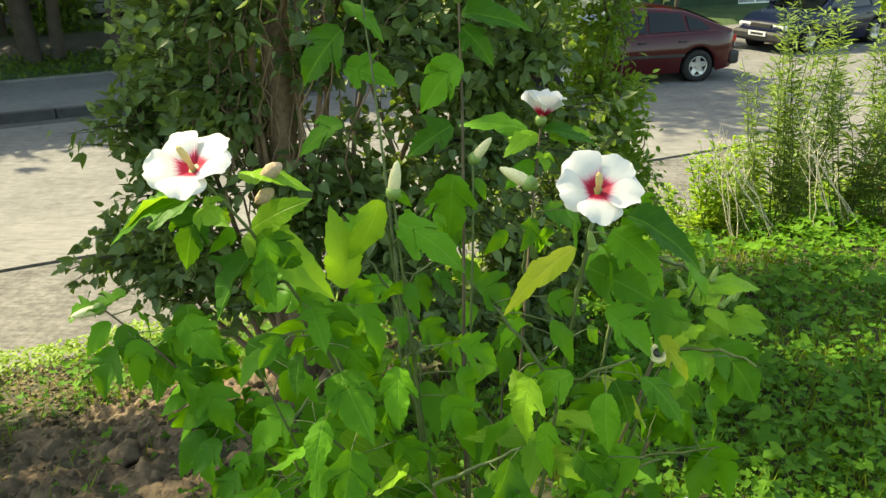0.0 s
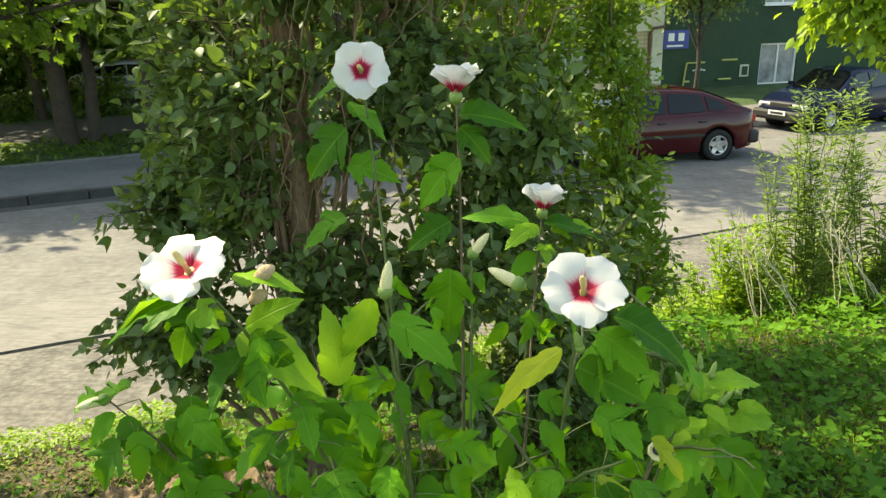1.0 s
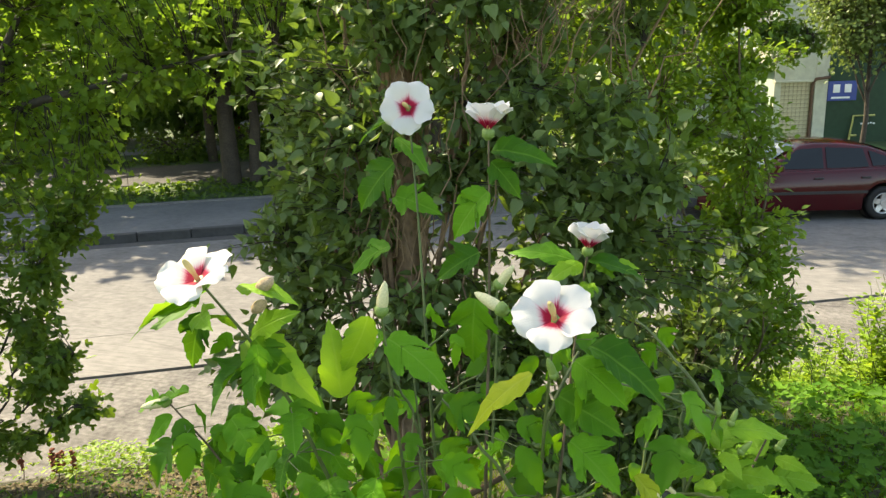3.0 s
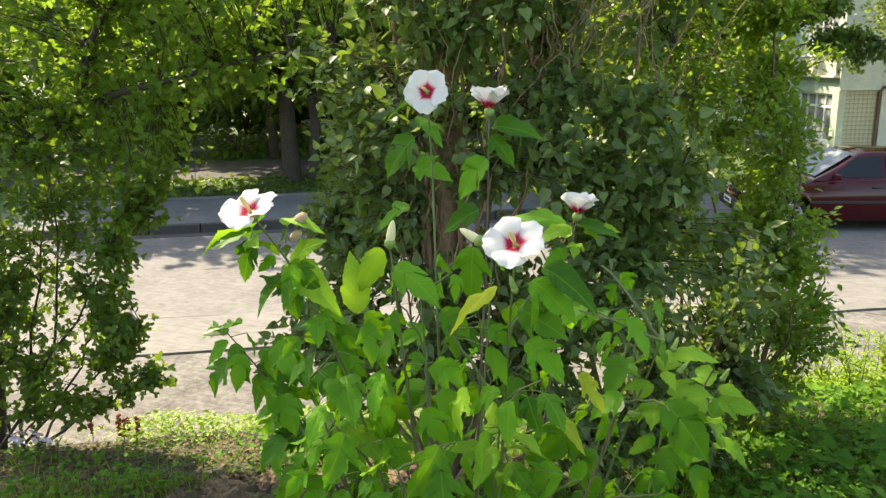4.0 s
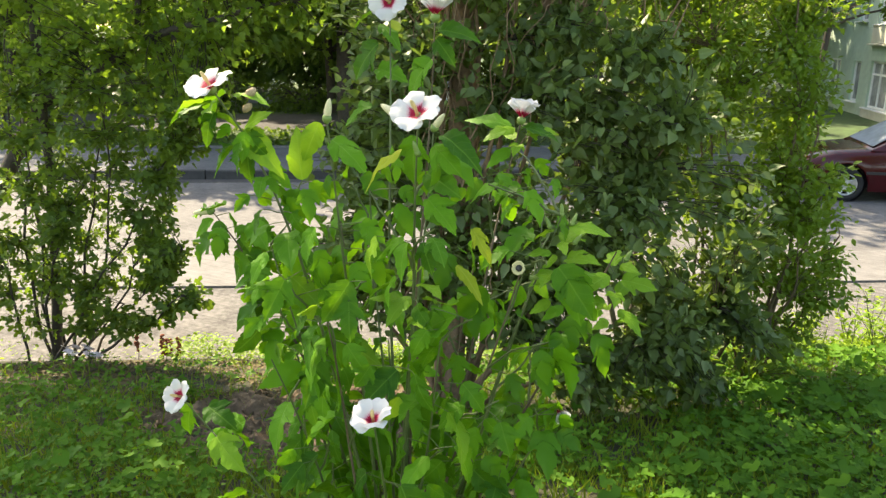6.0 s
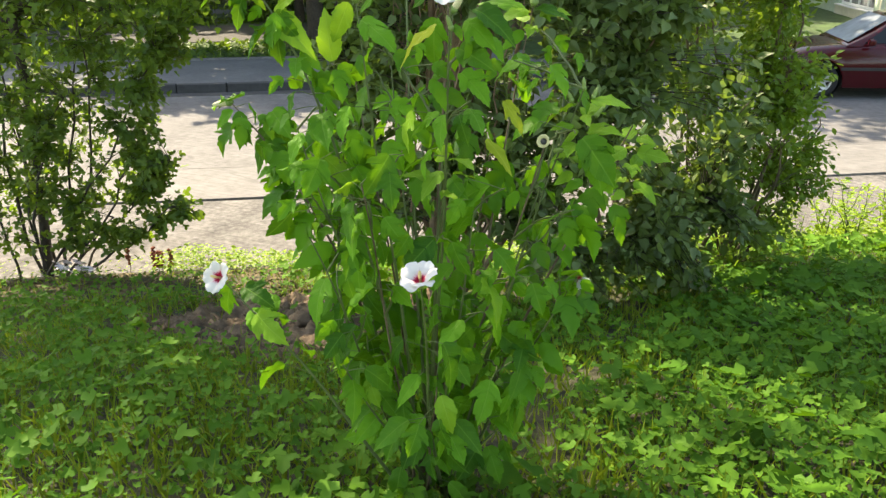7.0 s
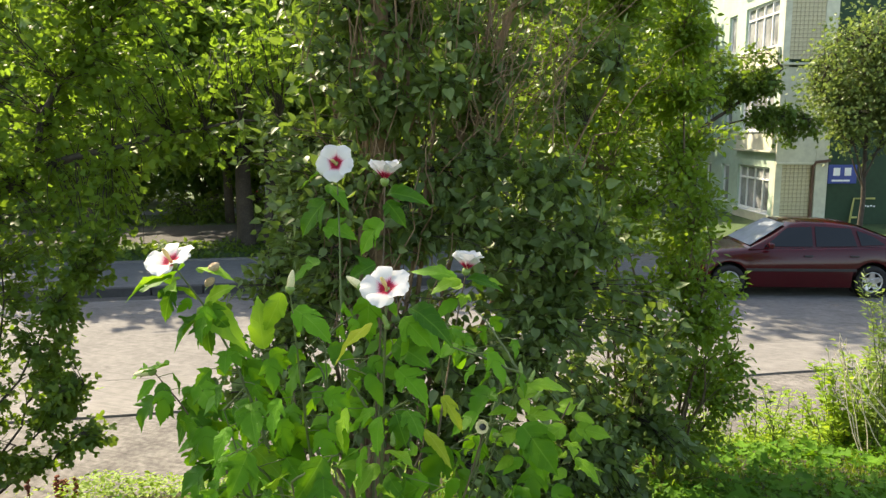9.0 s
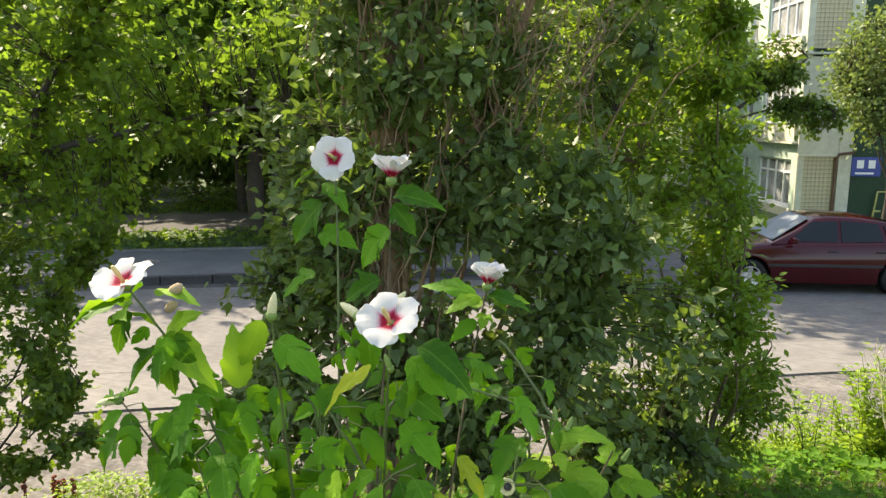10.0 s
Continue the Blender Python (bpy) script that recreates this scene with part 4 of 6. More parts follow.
def building():
    top = tagged(new("apartment_building"), "five-storey apartment house with pale green and dark green walls", "building")
    top.matrix_world = BM
    H, L1, L2 = 14.2, 26.0, 24.0
    # the pale wall runs along +y; its outer face looks to -x
    left = Matrix(((0, 1, 0, 0), (1, 0, 0, 0), (0, 0, 1, 0), (0, 0, 0, 1)))     # local x along world y, local y into the house
    holes, wins = [], []
    for s in range(5):
        z = SILL0 + STOREY * s
        wins.append((0.35, 3.1, z, z + 1.55, 4, s % 2 == 0))
        holes.append(wins[-1][:4])
        for x0, w in ((3.95, 0.75), (5.9, 1.2), (8.2, 1.2), (10.6, 0.75), (12.4, 1.9), (15.5, 1.2), (18, 1.2), (21, 1.4)):
            wins.append((x0, x0 + w, z + 0.1, z + 1.5, 2 if w > 1 else 1, False))
            holes.append(wins[-1][:4])
    ob = part("wall", wall_with_holes(L1, H, holes), M["tile_green"], top, "pale green tiled facade")
    ob.matrix_local = left
    for x0, x1, z0, z1, n, tr in wins:
        window(top, x1 - x0, z1 - z0, left @ Matrix.Translation((x0, 0, z0)), n, tr)
    # the loggia's cream bands at the corner
    for s in range(6):
        z = SILL0 + STOREY * s - 0.62
        b = part("loggia_parapet", box_bm((0.10, 3.1, 0.58), (-0.055, 1.6, z + 0.29), 0.01), M["cream"], top, "cream rendered parapet")
        part("ledge", box_bm((0.2, 3.3, 0.06), (-0.09, 1.62, z - 0.04), 0.01), M["cream"], top)
    # the green end wall along +x
    holes2, wins2 = [], []
    for s in range(5):
        z = SILL0 + STOREY * s - 0.35
        for x0 in (5.55, 11.5, 16.5):
            wins2.append((x0, x0 + 1.5, z, z + 1.45))
            holes2.append(wins2[-1])
    ob = part("end_wall", wall_with_holes(L2, H, holes2), M["wall_green"], top, "dark green painted end wall")
    ob.matrix_local = Matrix.Translation((0.002, 0.0, 0))
    for x0, x1, z0, z1 in wins2:
        window(top, x1 - x0, z1 - z0, Matrix.Translation((x0, 0, z0)), 2)
    # cream pier and tiled panels at the corner
    part("corner_pier", box_bm((0.42, 0.10, H), (1.52, -0.052, H / 2), 0.01), M["cream"], top)
    part("corner_pier", box_bm((0.22, 0.10, H), (0.11, -0.052, H / 2), 0.01), M["cream"], top)
    tile = bpy.data.meshes.new("tile")
    b2 = box_bm((0.125, 0.02, 0.125), (0, 0, 0), 0.004)
    b2.to_mesh(tile)
    b2.free()
    tile.materials.append(M["tile_sand"])
    for s in range(3):
        z0 = 0.1 + 5.45 * s if s else 0.15
        rows = 15 if s == 0 else 20
        panel = part("tile_panel", box_bm((1.07, 0.05, rows * 0.135 + 0.02), (0.77, -0.028, z0 + rows * 0.0675), 0), M["grout"], top, "sand-coloured square tiles with dark joints")
        for i in range(8 if s < 2 else 0):
            for k in range(rows):
                t = part_mesh("tile", tile, None, panel)
                t.location = (0.295 + i * 0.135, -0.062, z0 + 0.067 + k * 0.135)
    part("cream_band", box_bm((1.5, 0.08, 3.1), (0.80, -0.044, 3.75), 0.01), M["cream"], top)
    part("ledge", box_bm((1.9, 0.22, 0.07), (0.85, -0.10, 5.40), 0.01), M["cream"], top)
    part("ledge", box_bm((1.6, 0.16, 0.06), (0.80, -0.08, 2.2), 0.01), M["cream"], top)
    V, F = tubes([[(Vector((1.22, -0.12, 0.0)), 0.05), (Vector((1.22, -0.12, 2.1)), 0.05), (Vector((1.3, -0.16, 2.25)), 0.05), (Vector((1.75, -0.16, 2.3)), 0.05)]], 10)
    part_mesh("downpipe", mesh_np("downpipe", V, F, True), M["rust"], top)
    sgn = part("house_sign", box_bm((0.95, 0.03, 0.62), (2.25, -0.03, 1.85), 0.01), M["sign_blue"], top, "blue enamel house sign with white bars")
    for bx, bz, bw, bh in ((2.05, 1.93, 0.22, 0.26), (2.42, 1.93, 0.22, 0.26), (2.2, 1.64, 0.6, 0.06)):
        part("sign_bar", box_bm((bw, 0.01, bh), (bx, -0.052, bz), 0.003), M["white_frame"], sgn)
    for pts in ([(2.55, 0.1), (2.66, 1.05), (3.35, 1.05)], [(4.0, 1.1), (4.6, 1.1)], [(3.9, 0.45), (4.4, 0.45)], [(2.6, 0.42), (2.8, 0.42)]):
        V, F = tubes([[(Vector((x, -0.1, z)), 0.035) for x, z in pts]], 8)
        part_mesh("gas_pipe", mesh_np("gas_pipe", V, F, True), M["pipe_yellow"], top)
    for k in range(5):
        part("scribble_bar", box_bm((0.07, 0.006, 0.05), (3.0 + k * 0.1, -0.008, 0.78 + 0.02 * (k % 2))), M["white_frame"], top)
    vent = part("vent_frame", box_bm((0.34, 0.05, 0.42), (4.95, -0.03, 0.7), 0.01), M["cream"], top)
    part("vent_grille", box_bm((0.22, 0.02, 0.30), (4.95, -0.06, 0.7)), M["wall_green"], vent)
    # laundry rail brackets below the third-floor loggia
    for yy in (0.7, 2.2):
        part("bracket", box_bm((0.5, 0.04, 0.04), (-0.35, yy, SILL0 + 2 * STOREY - 0.2), 0.006), M["rust"], top)
    part("roof", box_bm((L2 + 0.6, L1 + 0.6, 0.3), (L2 / 2, L1 / 2, H + 0.15), 0.03), M["roofing"], top)
    part("back_wall", box_bm((L2, 0.3, H), (L2 / 2, L1 - 0.15, H / 2)), M["tile_green"], top)
    part("side_wall", box_bm((0.3, L1 - 0.7, H), (L2 - 0.15, L1 / 2, H / 2)), M["wall_green"], top)
    for s in range(1, 5):
        part("floor_slab", box_bm((L2 - 0.8, L1 - 0.8, 0.2), (L2 / 2, L1 / 2, STOREY * s)), M["cream"], top)
    return top


building()
far_tree(5.35, 21.2, 6.6, 1.8, 301, 0.08, 0.42, 900, (0.09, 0.16), mat="birch_leaf", label="slender birch with fine drooping leaves before the building", z=0.0)


def leaning_tree():
    """A dark tree whose long limb hangs in tufts before the facade."""
    base = (0.8, 20.2, -0.05)
    st = [curve_path(base, (0.95, 20.2, 3.4), 0.10, 0.07, 0.05, 8, 0, random.Random(1)),
          curve_path((0.95, 20.2, 3.3), (3.0, 20.3, 4.9), 0.06, 0.02, 0.1, 7, 0.04, random.Random(2)),
          curve_path((0.95, 20.2, 3.1), (3.6, 20.1, 3.6), 0.04, 0.012, 0.1, 7, 0.08, random.Random(3)),
          curve_path((0.95, 20.2, 3.3), (0.6, 20.4, 5.2), 0.05, 0.015, 0.1, 7, 0.04, random.Random(4))]
    rr = random.Random(302)
    blobs = [((0.9, 20.3, 4.6), (1.0, 0.8, 0.8), 130), ((1.9, 20.3, 5.0), (1.0, 0.7, 0.6), 90)]
    for k in range(15):
        f = k / 14
        blobs.append(((1.4 + 2.2 * f + rr.uniform(-0.3, 0.3), 20.2 + rr.uniform(-0.4, 0.4), 4.4 - 1.0 * f + rr.uniform(-0.55, 0.7)), (rr.uniform(0.25, 0.5), 0.35, rr.uniform(0.18, 0.34)), 24))
    return plant("leaning_tree", base, st, blobs, "bush_leaf", "spray", (0.10, 0.18), 9, "leaning dark tree before the pale facade", "tree", "bark_dark", 302, 0.008, 0.7, spread=0.2, stem_name="limb", sides=7)


leaning_tree()


# ---------------- hibiscus ----------------
def veined(name, dark, light, back, vein, through_light=0.36, rough=0.42):
    """Large leaves: own green each, pale midrib and side veins, mottling, light coming through."""
    m, n, l, b = mat_base(name)
    co, sep, info = n.new("ShaderNodeTexCoord"), n.new("ShaderNodeSeparateXYZ"), n.new("ShaderNodeObjectInfo")
    l.new(co.outputs["Object"], sep.inputs[0])
    ax = n.new("ShaderNodeMath")
    ax.operation = "ABSOLUTE"
    l.new(sep.outputs["X"], ax.inputs[0])
    # side veins run out and forward: stripes of y - 0.8 |x|
    sl = n.new("ShaderNodeMath")
    sl.operation = "MULTIPLY_ADD"
    sl.inputs[1].default_value = -0.8
    l.new(ax.outputs[0], sl.inputs[0])
    l.new(sep.outputs["Y"], sl.inputs[2])
    wav = n.new("ShaderNodeMath")
    wav.operation = "PINGPONG"
    wav.inputs[1].default_value = 0.085
    l.new(sl.outputs[0], wav.inputs[0])
    side = n.new("ShaderNodeMapRange")
    side.inputs["From Min"].default_value, side.inputs["From Max"].default_value = 0.0, 0.014
    side.inputs["To Min"].default_value, side.inputs["To Max"].default_value = 0.14, 0.0
    l.new(wav.outputs[0], side.inputs["Value"])
    mid = n.new("ShaderNodeMapRange")
    mid.inputs["From Min"].default_value, mid.inputs["From Max"].default_value = 0.006, 0.02
    mid.inputs["To Min"].default_value, mid.inputs["To Max"].default_value = 0.4, 0.0
    l.new(ax.outputs[0], mid.inputs["Value"])
    mx = n.new("ShaderNodeMath")
    mx.operation = "MAXIMUM"
    l.new(side.outputs[0], mx.inputs[0])
    l.new(mid.outputs[0], mx.inputs[1])
    t = n.new("ShaderNodeTexNoise")
    t.inputs["Scale"].default_value, t.inputs["Detail"].default_value = 4, 7
    l.new(co.outputs["Object"], t.inputs["Vector"])
    add = n.new("ShaderNodeMath")
    add.operation = "MULTIPLY_ADD"
    add.inputs[1].default_value = 0.55
    l.new(t.outputs["Fac"], add.inputs[0])
    rnd = n.new("ShaderNodeMath")
    rnd.operation = "MULTIPLY_ADD"
    rnd.inputs[1].default_value, rnd.inputs[2].default_value = 1.0, -0.2
    l.new(info.outputs["Random"], rnd.inputs[0])
    l.new(rnd.outputs[0], add.inputs[2])
    ramp = n.new("ShaderNodeValToRGB")
    ramp.color_ramp.elements[0].color, ramp.color_ramp.elements[1].color = (*dark, 1), (*light, 1)
    l.new(add.outputs[0], ramp.inputs[0])
    mixc = n.new("ShaderNodeMix")
    mixc.data_type = "RGBA"
    l.new(mx.outputs[0], mixc.inputs["Factor"])
    l.new(ramp.outputs[0], mixc.inputs[6])
    mixc.inputs[7].default_value = (*vein, 1)
    l.new(mixc.outputs[2], b.inputs["Base Color"])
    b.inputs["Roughness"].default_value, b.inputs["Specular IOR Level"].default_value = rough, 0.12
    bp = n.new("ShaderNodeBump")
    bp.inputs["Strength"].default_value, bp.inputs["Distance"].default_value = 0.35, 0.018
    hgt = n.new("ShaderNodeMath")
    hgt.operation = "MULTIPLY_ADD"
    hgt.inputs[1].default_value = -0.6
    l.new(mx.outputs[0], hgt.inputs[0])
    l.new(t.outputs["Fac"], hgt.inputs[2])
    l.new(hgt.outputs[0], bp.inputs["Height"])
    l.new(bp.outputs[0], b.inputs["Normal"])
    tr, ms, hue = n.new("ShaderNodeBsdfTranslucent"), n.new("ShaderNodeMixShader"), n.new("ShaderNodeMix")
    hue.data_type = "RGBA"
    hue.inputs["Factor"].default_value = 0.6
    l.new(mixc.outputs[2], hue.inputs[6])
    hue.inputs[7].default_value = (*back, 1)
    l.new(hue.outputs[2], tr.inputs["Color"])
    ms.inputs[0].default_value = through_light
    l.new(b.outputs[0], ms.inputs[1])
    l.new(tr.outputs[0], ms.inputs[2])
    l.new(ms.outputs[0], n["Material Output"].inputs["Surface"])
    return m


def petal_material():
    """White petals, crimson at the base with rays running outward."""
    m, n, l, b = mat_base("hibiscus_petal")
    co, sep = n.new("ShaderNodeTexCoord"), n.new("ShaderNodeSeparateXYZ")
    l.new(co.outputs["Object"], sep.inputs[0])
    div = n.new("ShaderNodeMath")
    div.operation = "DIVIDE"
    l.new(sep.outputs["X"], div.inputs[0])
    l.new(sep.outputs["Y"], div.inputs[1])
    comb = n.new("ShaderNodeCombineXYZ")
    l.new(div.outputs[0], comb.inputs[0])
    ray = n.new("ShaderNodeTexNoise")
    ray.inputs["Scale"].default_value, ray.inputs["Detail"].default_value = 14, 2
    l.new(comb.outputs[0], ray.inputs["Vector"])
    edge = n.new("ShaderNodeMath")
    edge.operation = "MULTIPLY_ADD"
    edge.inputs[1].default_value = -0.42
    l.new(ray.outputs["Fac"], edge.inputs[0])
    l.new(sep.outputs["Y"], edge.inputs[2])
    ramp = n.new("ShaderNodeValToRGB")
    e = ramp.color_ramp.elements
    e[0].position, e[0].color = 0.02, (0.36, 0.008, 0.04, 1)
    e[1].position, e[1].color = 0.21, (0.72, 0.695, 0.675, 1)
    e.new(0.06).color = (0.50, 0.03, 0.10, 1)
    e.new(0.12).color = (0.72, 0.46, 0.52, 1)
    l.new(edge.outputs[0], ramp.inputs[0])
    l.new(ramp.outputs[0], b.inputs["Base Color"])
    b.inputs["Roughness"].default_value, b.inputs["Specular IOR Level"].default_value = 0.55, 0.25
    wv, bp = n.new("ShaderNodeTexNoise"), n.new("ShaderNodeBump")
    wv.inputs["Scale"].default_value = 30
    l.new(comb.outputs[0], wv.inputs["Vector"])
    bp.inputs["Strength"].default_value, bp.inputs["Distance"].default_value = 0.12, 0.02
    l.new(wv.outputs["Fac"], bp.inputs["Height"])
    l.new(bp.outputs[0], b.inputs["Normal"])
    tr, ms = n.new("ShaderNodeBsdfTranslucent"), n.new("ShaderNodeMixShader")
    l.new(ramp.outputs[0], tr.inputs["Color"])
    ms.inputs[0].default_value = 0.35
    l.new(b.outputs[0], ms.inputs[1])
    l.new(tr.outputs[0], ms.inputs[2])
    l.new(ms.outputs[0], n["Material Output"].inputs["Surface"])
    return m


M["hib_leaf"] = veined("hibiscus_leaf", (0.013, 0.070, 0.006), (0.10, 0.268, 0.015), (0.25, 0.54, 0.02), (0.19, 0.35, 0.05), 0.30, 0.5)
M["hib_young"] = veined("young_hibiscus_leaf", (0.10, 0.24, 0.016), (0.20, 0.37, 0.03), (0.36, 0.58, 0.03), (0.25, 0.40, 0.06), 0.36, 0.42)
M["hib_rest"] = leafy("hibiscus_inner_leaf", (0.013, 0.070, 0.006), (0.10, 0.268, 0.015), (0.25, 0.54, 0.02), 0.45, 0.30, spec=0.12)
M["hib_yellow"] = veined("yellowing_leaf", (0.20, 0.30, 0.02), (0.34, 0.40, 0.03), (0.45, 0.5, 0.04), (0.42, 0.46, 0.08))
M["petal"] = petal_material()
M["stamen"] = plain("cream_stamen", (0.80, 0.62, 0.26), 0.7, vary=0.15, scale=300, bump=0.6, bscale=600)
M["bud_white"] = plain("cream_bud", (0.60, 0.55, 0.30), 0.6, vary=0.2, scale=120)
M["bud_green"] = plain("green_calyx", (0.17, 0.26, 0.06), 0.55, vary=0.2, scale=120)
M["wilted"] = plain("wilted_petal", (0.50, 0.36, 0.22), 0.8, vary=0.35, scale=90, bump=0.5, bscale=200)


def hib_leaf_mesh(k):
    """A toothed leaf, one long: three-lobed or plain, drooping, curled at the sides and folded along the midrib."""
    rr = random.Random(900 + k)
    simple = k % 4 == 0
    if simple:
        notch = 0.2
        key = [(0, 0), (0.10, 0.03), (0.19, 0.14), (0.25, 0.30), (0.25, 0.44), (0.20, 0.60), (0.13, 0.76), (0.06, 0.90), (0, 1)]
    else:
        lobe, tip, sinus, notch = rr.uniform(0.33, 0.42), rr.uniform(0.44, 0.56), rr.uniform(0.15, 0.20), rr.uniform(0.39, 0.45)
        key = [(0, 0), (0.09, 0.0), (0.18, 0.07), (0.27, 0.21), (lobe * 0.93, tip - 0.14), (lobe, tip), (lobe * 0.74, tip - 0.05), (sinus + 0.06, notch), (sinus, notch + 0.03),
               (sinus + 0.055, notch + 0.13), (sinus + 0.03, 0.70), (0.125, 0.82), (0.045, 0.92), (0, 1)]
    e = [key[0]]
    for i, ((xa, ya), (xb, yb)) in enumerate(zip(key, key[1:])):
        dx, dy = xb - xa, yb - ya
        L = math.hypot(dx, dy)
        if i > 1 and L > 0.1 and i < len(key) - 2:
            out = rr.uniform(0.010, 0.024)
            e.append((xa + dx * 0.52 + dy / L * out, ya + dy * 0.52 - dx / L * out))
            e.append((xa + dx * 0.66 - dy / L * 0.006, ya + dy * 0.66 + dx / L * 0.006))
        else:
            e.append((xa + dx * 0.5, ya + dy * 0.5))
        e.append((xb, yb))
    droop, fold, tw, curl = rr.uniform(0.15, 0.55), rr.uniform(0.10, 0.60), rr.uniform(-0.3, 0.3), rr.uniform(0.2, 1.2)
    ph = rr.uniform(0, 6)
    bm = bmesh.new()

    def vert(x, y, s):
        z = fold * abs(x) - curl * x * x - droop * y * y + 0.05 * math.sin(9 * y + ph) * abs(x) * 4 + 0.022 * math.sin(23 * y + ph + s) * abs(x) * 4 + tw * x * y * s
        return bm.verts.new((s * x, y, z))

    past, ym = False, [0.0]
    for x, y in e[1:-1]:
        past = past or (y > notch and x < 0.2)
        ym.append(max(ym[-1] + 0.004, y - 0.22 * (1 - y) / (1 - notch) if past else 0.45 * y))
    ym.append(1.0)
    mid = [vert(0, y, 1) for y in ym]
    for s in (1, -1):
        out = [mid[0]] + [vert(x * (1 + rr.uniform(-0.06, 0.06)), y + 0.008 * rr.uniform(-1, 1), s) for x, y in e[1:-1]] + [mid[-1]]
        half = [None] + [vert(x * 0.5, (y + ym[i + 1]) / 2, s) for i, (x, y) in enumerate(e[1:-1])] + [None]
        for i in range(len(e) - 1):
            a, b = half[i] or mid[i], half[i + 1] or mid[i + 1]
            for q in ((mid[i], mid[i + 1], b, a), (a, b, out[i + 1], out[i])):
                q = list(dict.fromkeys(q))
                if len(q) > 2:
                    bm.faces.new(q if s > 0 else q[::-1])
    for f in bm.faces:
        f.smooth = True
    me = bpy.data.meshes.new("leaf")
    bm.to_mesh(me)
    bm.free()
    return me


def petal_mesh(k):
    """A broad rounded petal, one long, pleated and ruffled, that overlaps its neighbours."""
    rr = random.Random(500 + k)
    ph, lean = rr.uniform(0, 6), rr.uniform(-0.05, 0.05)
    bm = bmesh.new()
    rows = []
    for i in range(12):
        f = i / 11
        w = 0.055 + 0.455 * math.sin(1.5708 * min(1.0, f / 0.74)) ** 1.35 * (1 - 0.20 * (max(0, f - 0.74) / 0.26) ** 2)
        row = []
        for j in range(13):
            g = j / 6 - 1
            y = f * (1 - 0.23 * abs(g) ** 2.6 * f * f) - 0.05 * math.exp(-((g - lean * 4) / 0.16) ** 2) * f ** 6 + 0.018 * math.sin(9 * g + ph) * f ** 4
            z = 0.34 * math.sin(f * 1.5) - 0.30 * max(0, f - 0.55) ** 1.3 + 0.11 * g * f + 0.05 * math.sin(4.5 * g + ph) * f ** 3 + 0.012 * math.sin(15 * g + ph) * f
            row.append(bm.verts.new((g * w + lean * f * f, y, z)))
        rows.append(row)
    for a, b in zip(rows, rows[1:]):
        for j in range(12):
            f = bm.faces.new((a[j], a[j + 1], b[j + 1], b[j]))
            f.smooth = True
    me = bpy.data.meshes.new("petal")
    bm.to_mesh(me)
    bm.free()
    me.materials.append(M["petal"])
    return me


LEAVES = [hib_leaf_mesh(k) for k in range(12)]
PETALS = [petal_mesh(k) for k in range(5)]
LEAVES_Y = [LEAVES[k].copy() for k in (0, 4, 1)]
LEAVES_N = [LEAVES[k].copy() for k in (0, 1, 4, 5)]
for m in LEAVES:
    m.materials.append(M["hib_leaf"])
for m in LEAVES_N:
    m.materials.append(M["hib_young"])
for m in LEAVES_Y:
    for v in m.vertices:
        v.co.x *= 0.62
    m.materials.append(M["hib_yellow"])


def turned(profile, seg=10, bend=0.0):
    """A turned shape about z from (radius, z) pairs, bent a little."""
    bm = bmesh.new()
    rows = [[bm.verts.new((r * math.cos(a * 6.28318 / seg) + bend * z * z, r * math.sin(a * 6.28318 / seg), z)) for a in range(seg)] for r, z in profile]
    for a, b in zip(rows, rows[1:]):
        for i in range(seg):
            f = bm.faces.new((a[i], a[(i + 1) % seg], b[(i + 1) % seg], b[i]))
            f.smooth = True
    bm.faces.new(rows[-1])
    return bm


def facing(at, way, size, spin=0.0):
    """A pose at a point whose z axis looks along way."""
    q = Vector(way).normalized().to_track_quat("Z", "Y").to_matrix().to_4x4()
    return Matrix.Translation(at) @ q @ Matrix.Rotation(spin, 4, "Z") @ Matrix.Scale(size, 4)


def calyx(parent, m, name="calyx"):
    bm = turned([(0.10, -0.32), (0.16, -0.24), (0.26, -0.10), (0.27, 0.06), (0.20, 0.16)], 10)
    bm.verts.ensure_lookup_table()
    ring = [v for v in bm.verts[10:20]]
    for k in range(7):
        i = k * 10 // 7
        a = (i + 0.5) * 0.62832
        bm.faces.new((ring[i], ring[(i + 1) % 10], bm.verts.new((math.cos(a) * 0.42, math.sin(a) * 0.42, -0.14))))
    ob = part(name, bm, M["bud_green"], parent)
    ob.matrix_local = m
    return ob


def flower(parent, at, way, size, open_=1.0, spin=0.0):
    """One bloom: five ruffled petals, a stamen column, a green calyx."""
    m = facing(at, way, size, spin)
    root = part("flower", turned([(0.05, -0.05), (0.07, 0.0), (0.055, 0.25), (0.07, 0.3), (0.085, 0.45), (0.075, 0.62), (0.05, 0.7), (0.02, 0.72)], 10, 0.15), M["stamen"], parent, "white hibiscus bloom with a crimson eye")
    root.matrix_local = m
    for k in range(5):
        p = part_mesh("petal", PETALS[k], None, root)
        p.matrix_local = Matrix.Rotation(k * 1.25664 + 0.1, 4, "Z") @ Matrix.Rotation(radians(80 * (1 - open_) + 6 * math.sin(k * 2.1)), 4, "X") @ Matrix.Scale(1.0, 4)
    calyx(root, Matrix.Translation((0, 0, -0.06)) @ Matrix.Scale(0.72, 4))
    return root


